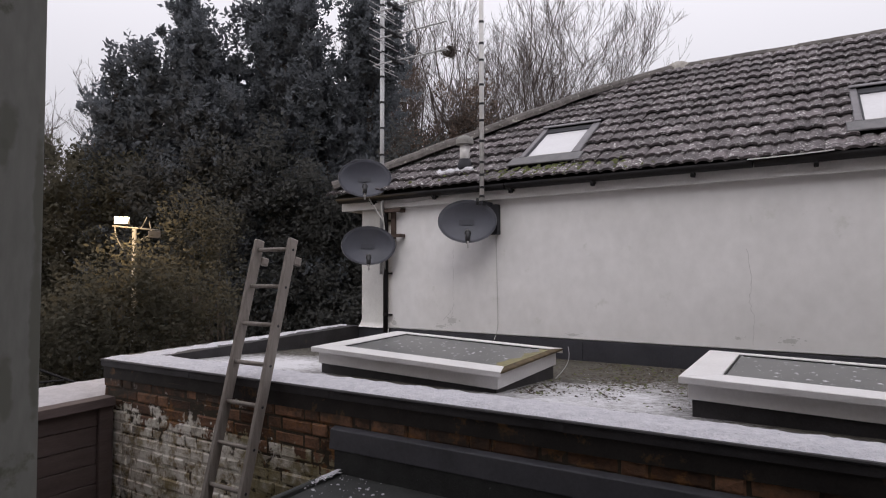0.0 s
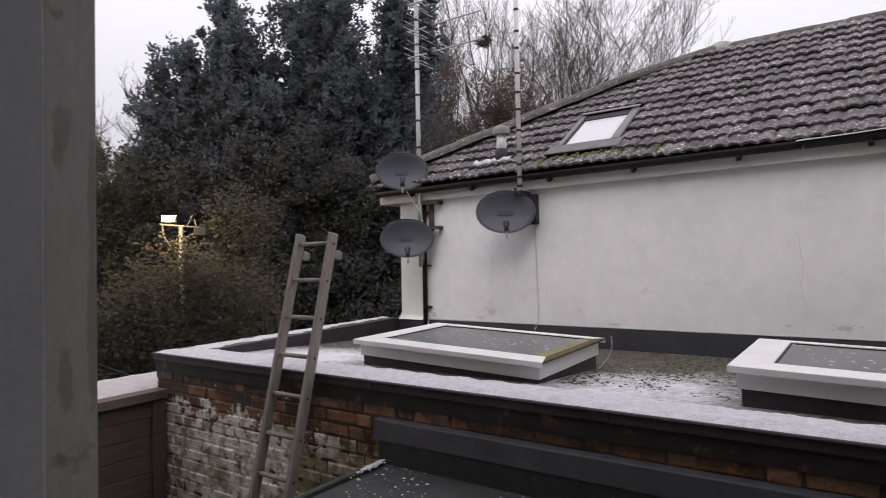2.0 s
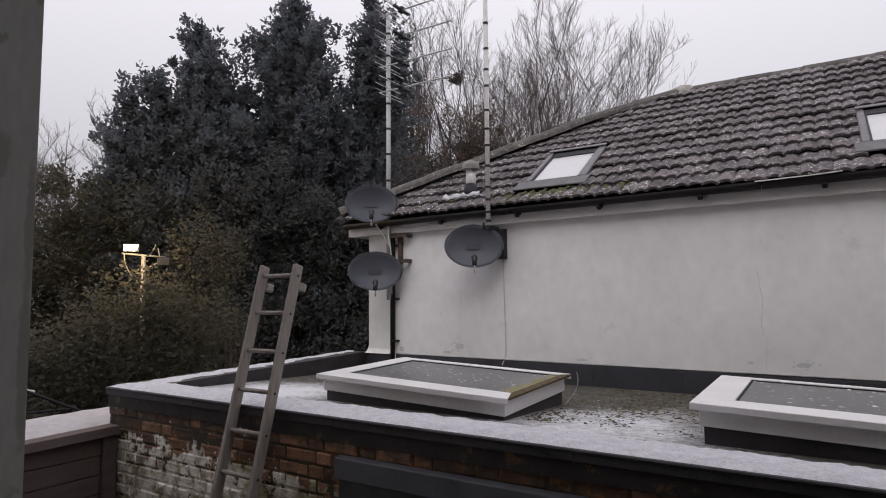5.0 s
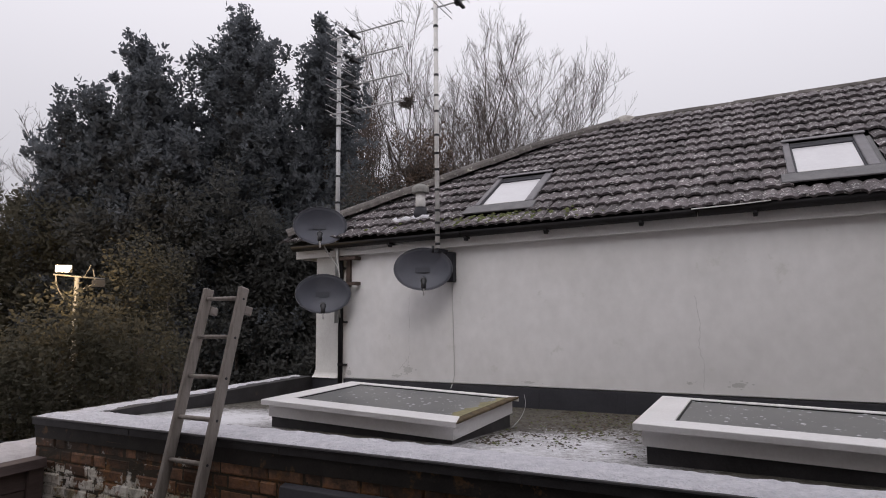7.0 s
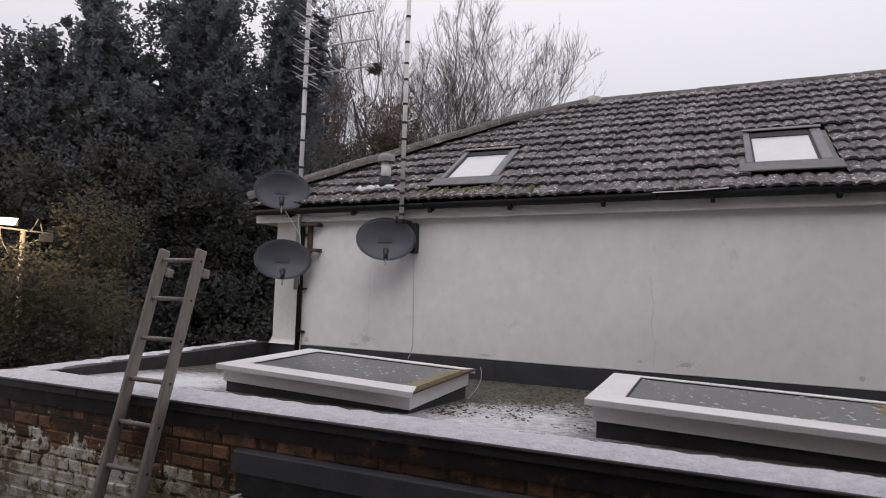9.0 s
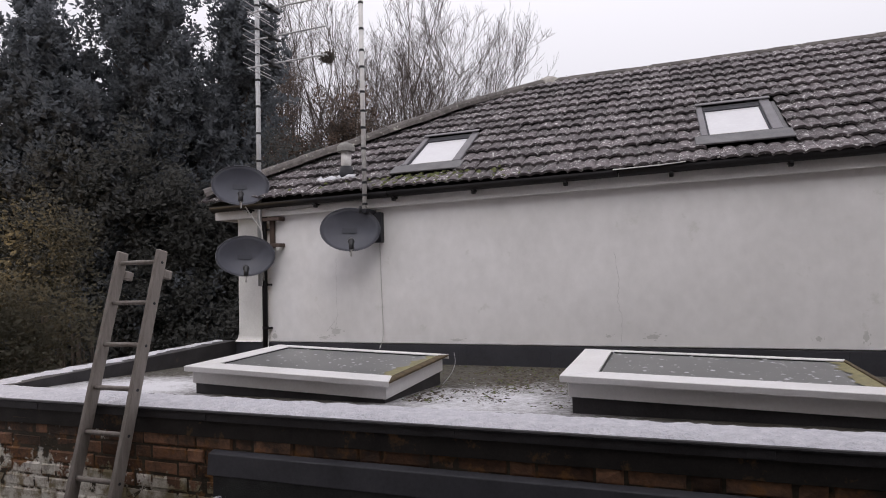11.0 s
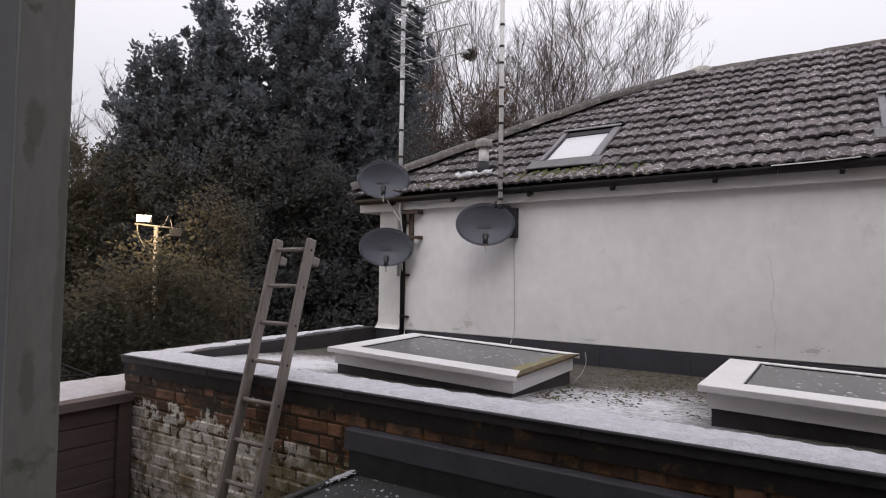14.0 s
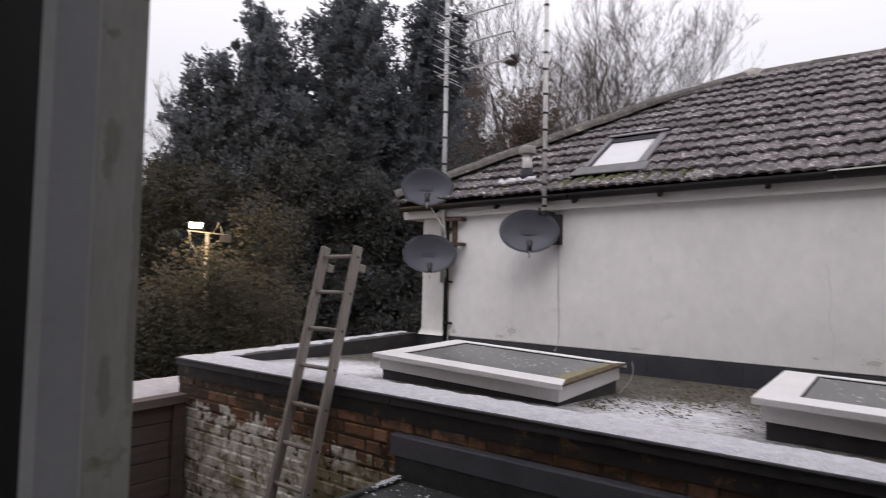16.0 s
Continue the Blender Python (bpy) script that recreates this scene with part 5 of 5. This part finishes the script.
def tile_mesh():
    """An interlocking tile with two broad flat rolls, thick at its lower edge."""
    n, L, th = 17, 0.27, 0.021
    g = Geo()
    top = []
    for s, lift in ((0.0, 0.034), (L, 0.0)):
        row = []
        for i in range(n):
            x = TW * 1.015 * i / (n - 1)
            ph = (i / (n - 1)) * 2
            q = ph % 1.0
            row.append((x, s, lift + PROFILE[i % 8]))
        top.append(row)
    low = [(x, s, z - th) for x, s, z in top[0]]
    v = top[0] + top[1] + low
    f = [(i, i + 1, n + i + 1, n + i) for i in range(n - 1)] + [(2 * n + i, 2 * n + i + 1, i + 1, i) for i in range(n - 1)]
    return g.add(v, f)


tm = mesh("tile", tile_mesh(), tile_mat)
RM = Matrix(((1, 0, 0, 0), (0, CA, -SA, 0), (0, SA, CA, 0), (0, 0, 0, 1)))
rng = random.Random(3)
rest = Geo()
rows = int((YR - YE) / CA / GAUGE)
SL = (YR - YE) / CA
tmv, tmf = [v.co.copy() for v in tm.vertices], [tuple(p.vertices) for p in tm.polygons]
made = 0
for r in range(rows + 1):
    s = -0.035 + r * GAUGE
    yy = YE + (s + 0.13) * CA
    x = -4.9
    while x < 5.6:
        ok = hip_x(min(yy, YR)) - 0.02 < x + TW * 0.6 and s < SL - 0.22
        for x0, x1, s0, s1 in (W1, W2):
            if x0 - 0.16 < x < x1 - 0.03 and s0 - 0.23 < s < s1 - 0.04:
                ok = False
        if ok:
            m = Matrix.Translation(on_roof(x + rng.uniform(-0.004, 0.004), s + rng.uniform(-0.012, 0.012), rng.uniform(0, 0.008))) @ RM @ pose(0, 0, 0, rng.uniform(-0.8, 0.8), rng.uniform(-1, 1), rng.uniform(-0.8, 0.8))
            if made < 300 and -3.6 < x < 1.3:
                t = new("tile", tm)
                t.matrix_world = m
                t.parent = roof
                made += 1
            else:
                rest.add([m @ v for v in tmv], tmf)
        x += TW
tagged(part("tile", rest, tile_mat, roof), kind="stuff")


def cap_tiles(p0, p1, n, r):
    """Half-round capping tiles from p0 to p1."""
    p0, p1 = Vector(p0), Vector(p1)
    d = (p1 - p0).normalized()
    side = d.cross(Vector((0, 0, 1))).normalized()
    up = side.cross(d)
    L = (p1 - p0).length / n
    rng = random.Random(n)
    for i in range(n):
        a = p0 + d * (L * i - 0.015)
        b = p0 + d * (L * (i + 1) + 0.015)
        j = rng.uniform(-0.004, 0.004)
        k = 8
        v = []
        for q, rr in ((a, r * 1.02), (b, r * 0.985)):
            for rad in (rr, rr - 0.018):
                v += [q + side * (math.cos(t) * rad) + up * (math.sin(t) * rad * 0.85 + j - 0.03) for t in (math.pi * (u / (k - 1)) for u in range(k))]
        f = []
        for u in range(k - 1):
            f += [(u, u + 1, 2 * k + u + 1, 2 * k + u), (k + u, 3 * k + u, 3 * k + u + 1, k + u + 1), (u, k + u, k + u + 1, u + 1), (2 * k + u, 2 * k + u + 1, 3 * k + u + 1, 3 * k + u)]
        part("ridge_tile", Geo().add(v, f), ridge_mat, roof)


cap_tiles((XH1, YR, ZR - 0.056), (5.6, YR, ZR - 0.05), 23, 0.125)
hip_a, hip_c = Vector((XH0 + 0.02, YE + 0.02, ZE + 0.10)), Vector((XH1 + 0.02, YR, ZR - 0.02))
hip_b = hip_a.lerp(hip_c, 0.72) + Vector((0, 0, 0.055))
cap_tiles(hip_a, hip_b, 9, 0.11)
cap_tiles(hip_b, hip_c, 4, 0.11)
# lump of bedding mortar where hip and ridge meet
rng = random.Random(31)
v, f = [], []
for j in range(5):
    for i in range(9):
        a, t = math.pi * i / 8, j / 4
        rr = 0.128 * (1 - 0.35 * (2 * t - 1) ** 2) * rng.uniform(0.94, 1.05)
        v.append((XH1 - 0.12 + 0.30 * t, YR - 0.02 + math.cos(a) * rr, ZR - 0.075 + 0.012 * t + math.sin(a) * rr * 0.92))
for j in range(4):
    f += [(9 * j + i, 9 * j + i + 1, 9 * j + i + 10, 9 * j + i + 9) for i in range(8)]
part("bedding_mortar", Geo().add(v, f), pale_mortar, roof, "pale mortar where hip and ridge meet", True)
# left hip slope, tiled
hipg = Geo()
for c in range(12):
    y = YE + 0.30 + c * 0.205
    m = Matrix.Translation((XH0 + 0.06, y, ZE + 0.03)) @ pose(0, 0, 0, 0, -26, 0) @ pose(0, 0, 0, 0, 0, -90)
    hipg.add([m @ v for v in tmv], tmf)
tagged(part("tile", hipg, tile_mat, roof), kind="stuff")
# moss along the eaves tiles
rng = random.Random(14)
g = Geo()
for i in range(170):
    x = rng.gauss(-2.45, 0.42)
    s = rng.uniform(-0.02, 0.22)
    p = Vector(on_roof(x, s, 0.035))
    r = rng.uniform(0.008, 0.026)
    k = 6
    ring = [p + Vector((r * rng.uniform(0.7, 1.4) * math.cos(a), r * math.sin(a) * CA, r * math.sin(a) * SA)) for a in (2 * math.pi * q / k for q in range(k))]
    g.add(ring + [p + Vector((0, -SA * r * 0.7, CA * r * 0.7))], [(q, (q + 1) % k, k) for q in range(k)])
tagged(part("moss_clump", g, moss), "green moss clumps on the lowest tiles", "moss", kind="stuff")

# ---- bricks of the front wall ----
bricks = {}


def brick_mesh(L, key):
    if key not in bricks:
        rng = random.Random(key)
        g = Geo()
        c = 0.009
        y0, y1 = 0.0, 0.05
        f0 = [(c, y0, c), (L - c, y0, c), (L - c, y0, 0.064 - c), (c, y0, 0.064 - c)]
        f0 = [(x + rng.uniform(-0.002, 0.002), y + rng.uniform(-0.004, 0.004), z + rng.uniform(-0.002, 0.002)) for x, y, z in f0]
        f1 = [(0, 0.007, 0), (L, 0.007, 0), (L, 0.007, 0.064), (0, 0.007, 0.064)]
        f2 = [(x, y1, z) for x, y, z in f1]
        fs = [(0, 1, 2, 3)]
        for a in (0, 4):
            fs += [(a + i, a + 4 + i, a + 4 + (i + 1) % 4, a + (i + 1) % 4) for i in range(4)]
        g.add(f0 + f1 + f2, fs)
        bricks[key] = mesh("brick", g, brick_mat)
    return bricks[key]


rng = random.Random(77)
C_, PITCH = 0.0725, 0.222
restb = Geo()
made = 0
for row in range(-1, 38):
    z = 2.868 - (row + 1) * C_ + 0.004
    if z < 0.05:
        break
    x, k = XL - (0.055 if row % 2 else 0.0), 0
    while x < 4.4:
        head = (k + row) % 2 == 1
        step = PITCH / 2 if head else PITCH
        k += 1
        L = step - 0.010
        xs = x
        if xs < XL:
            L -= XL - xs
            xs = XL
        if L > 0.03:
            key = (1000 if L > 0.2 else 2000 if L > 0.09 and xs > XL else 3000 + row) + (rng.randint(0, 5) if xs > XL else 0)
            me = brick_mesh(L, key)
            py = YF + rng.uniform(-0.003, 0.006)
            if made < 300 and z > 1.75 and xs < -0.1 and not (z < 2.56 and xs > -2.3):
                b = new("brick", me)
                b.location = (xs, py, z)
                b.parent = wall_b
                made += 1
            elif z > 1.2:
                restb.add([v.co + Vector((xs, py, z)) for v in me.vertices], [tuple(p.vertices) for p in me.polygons])
        x += step
tagged(part("brick", restb, brick_mat, wall_b), kind="stuff")
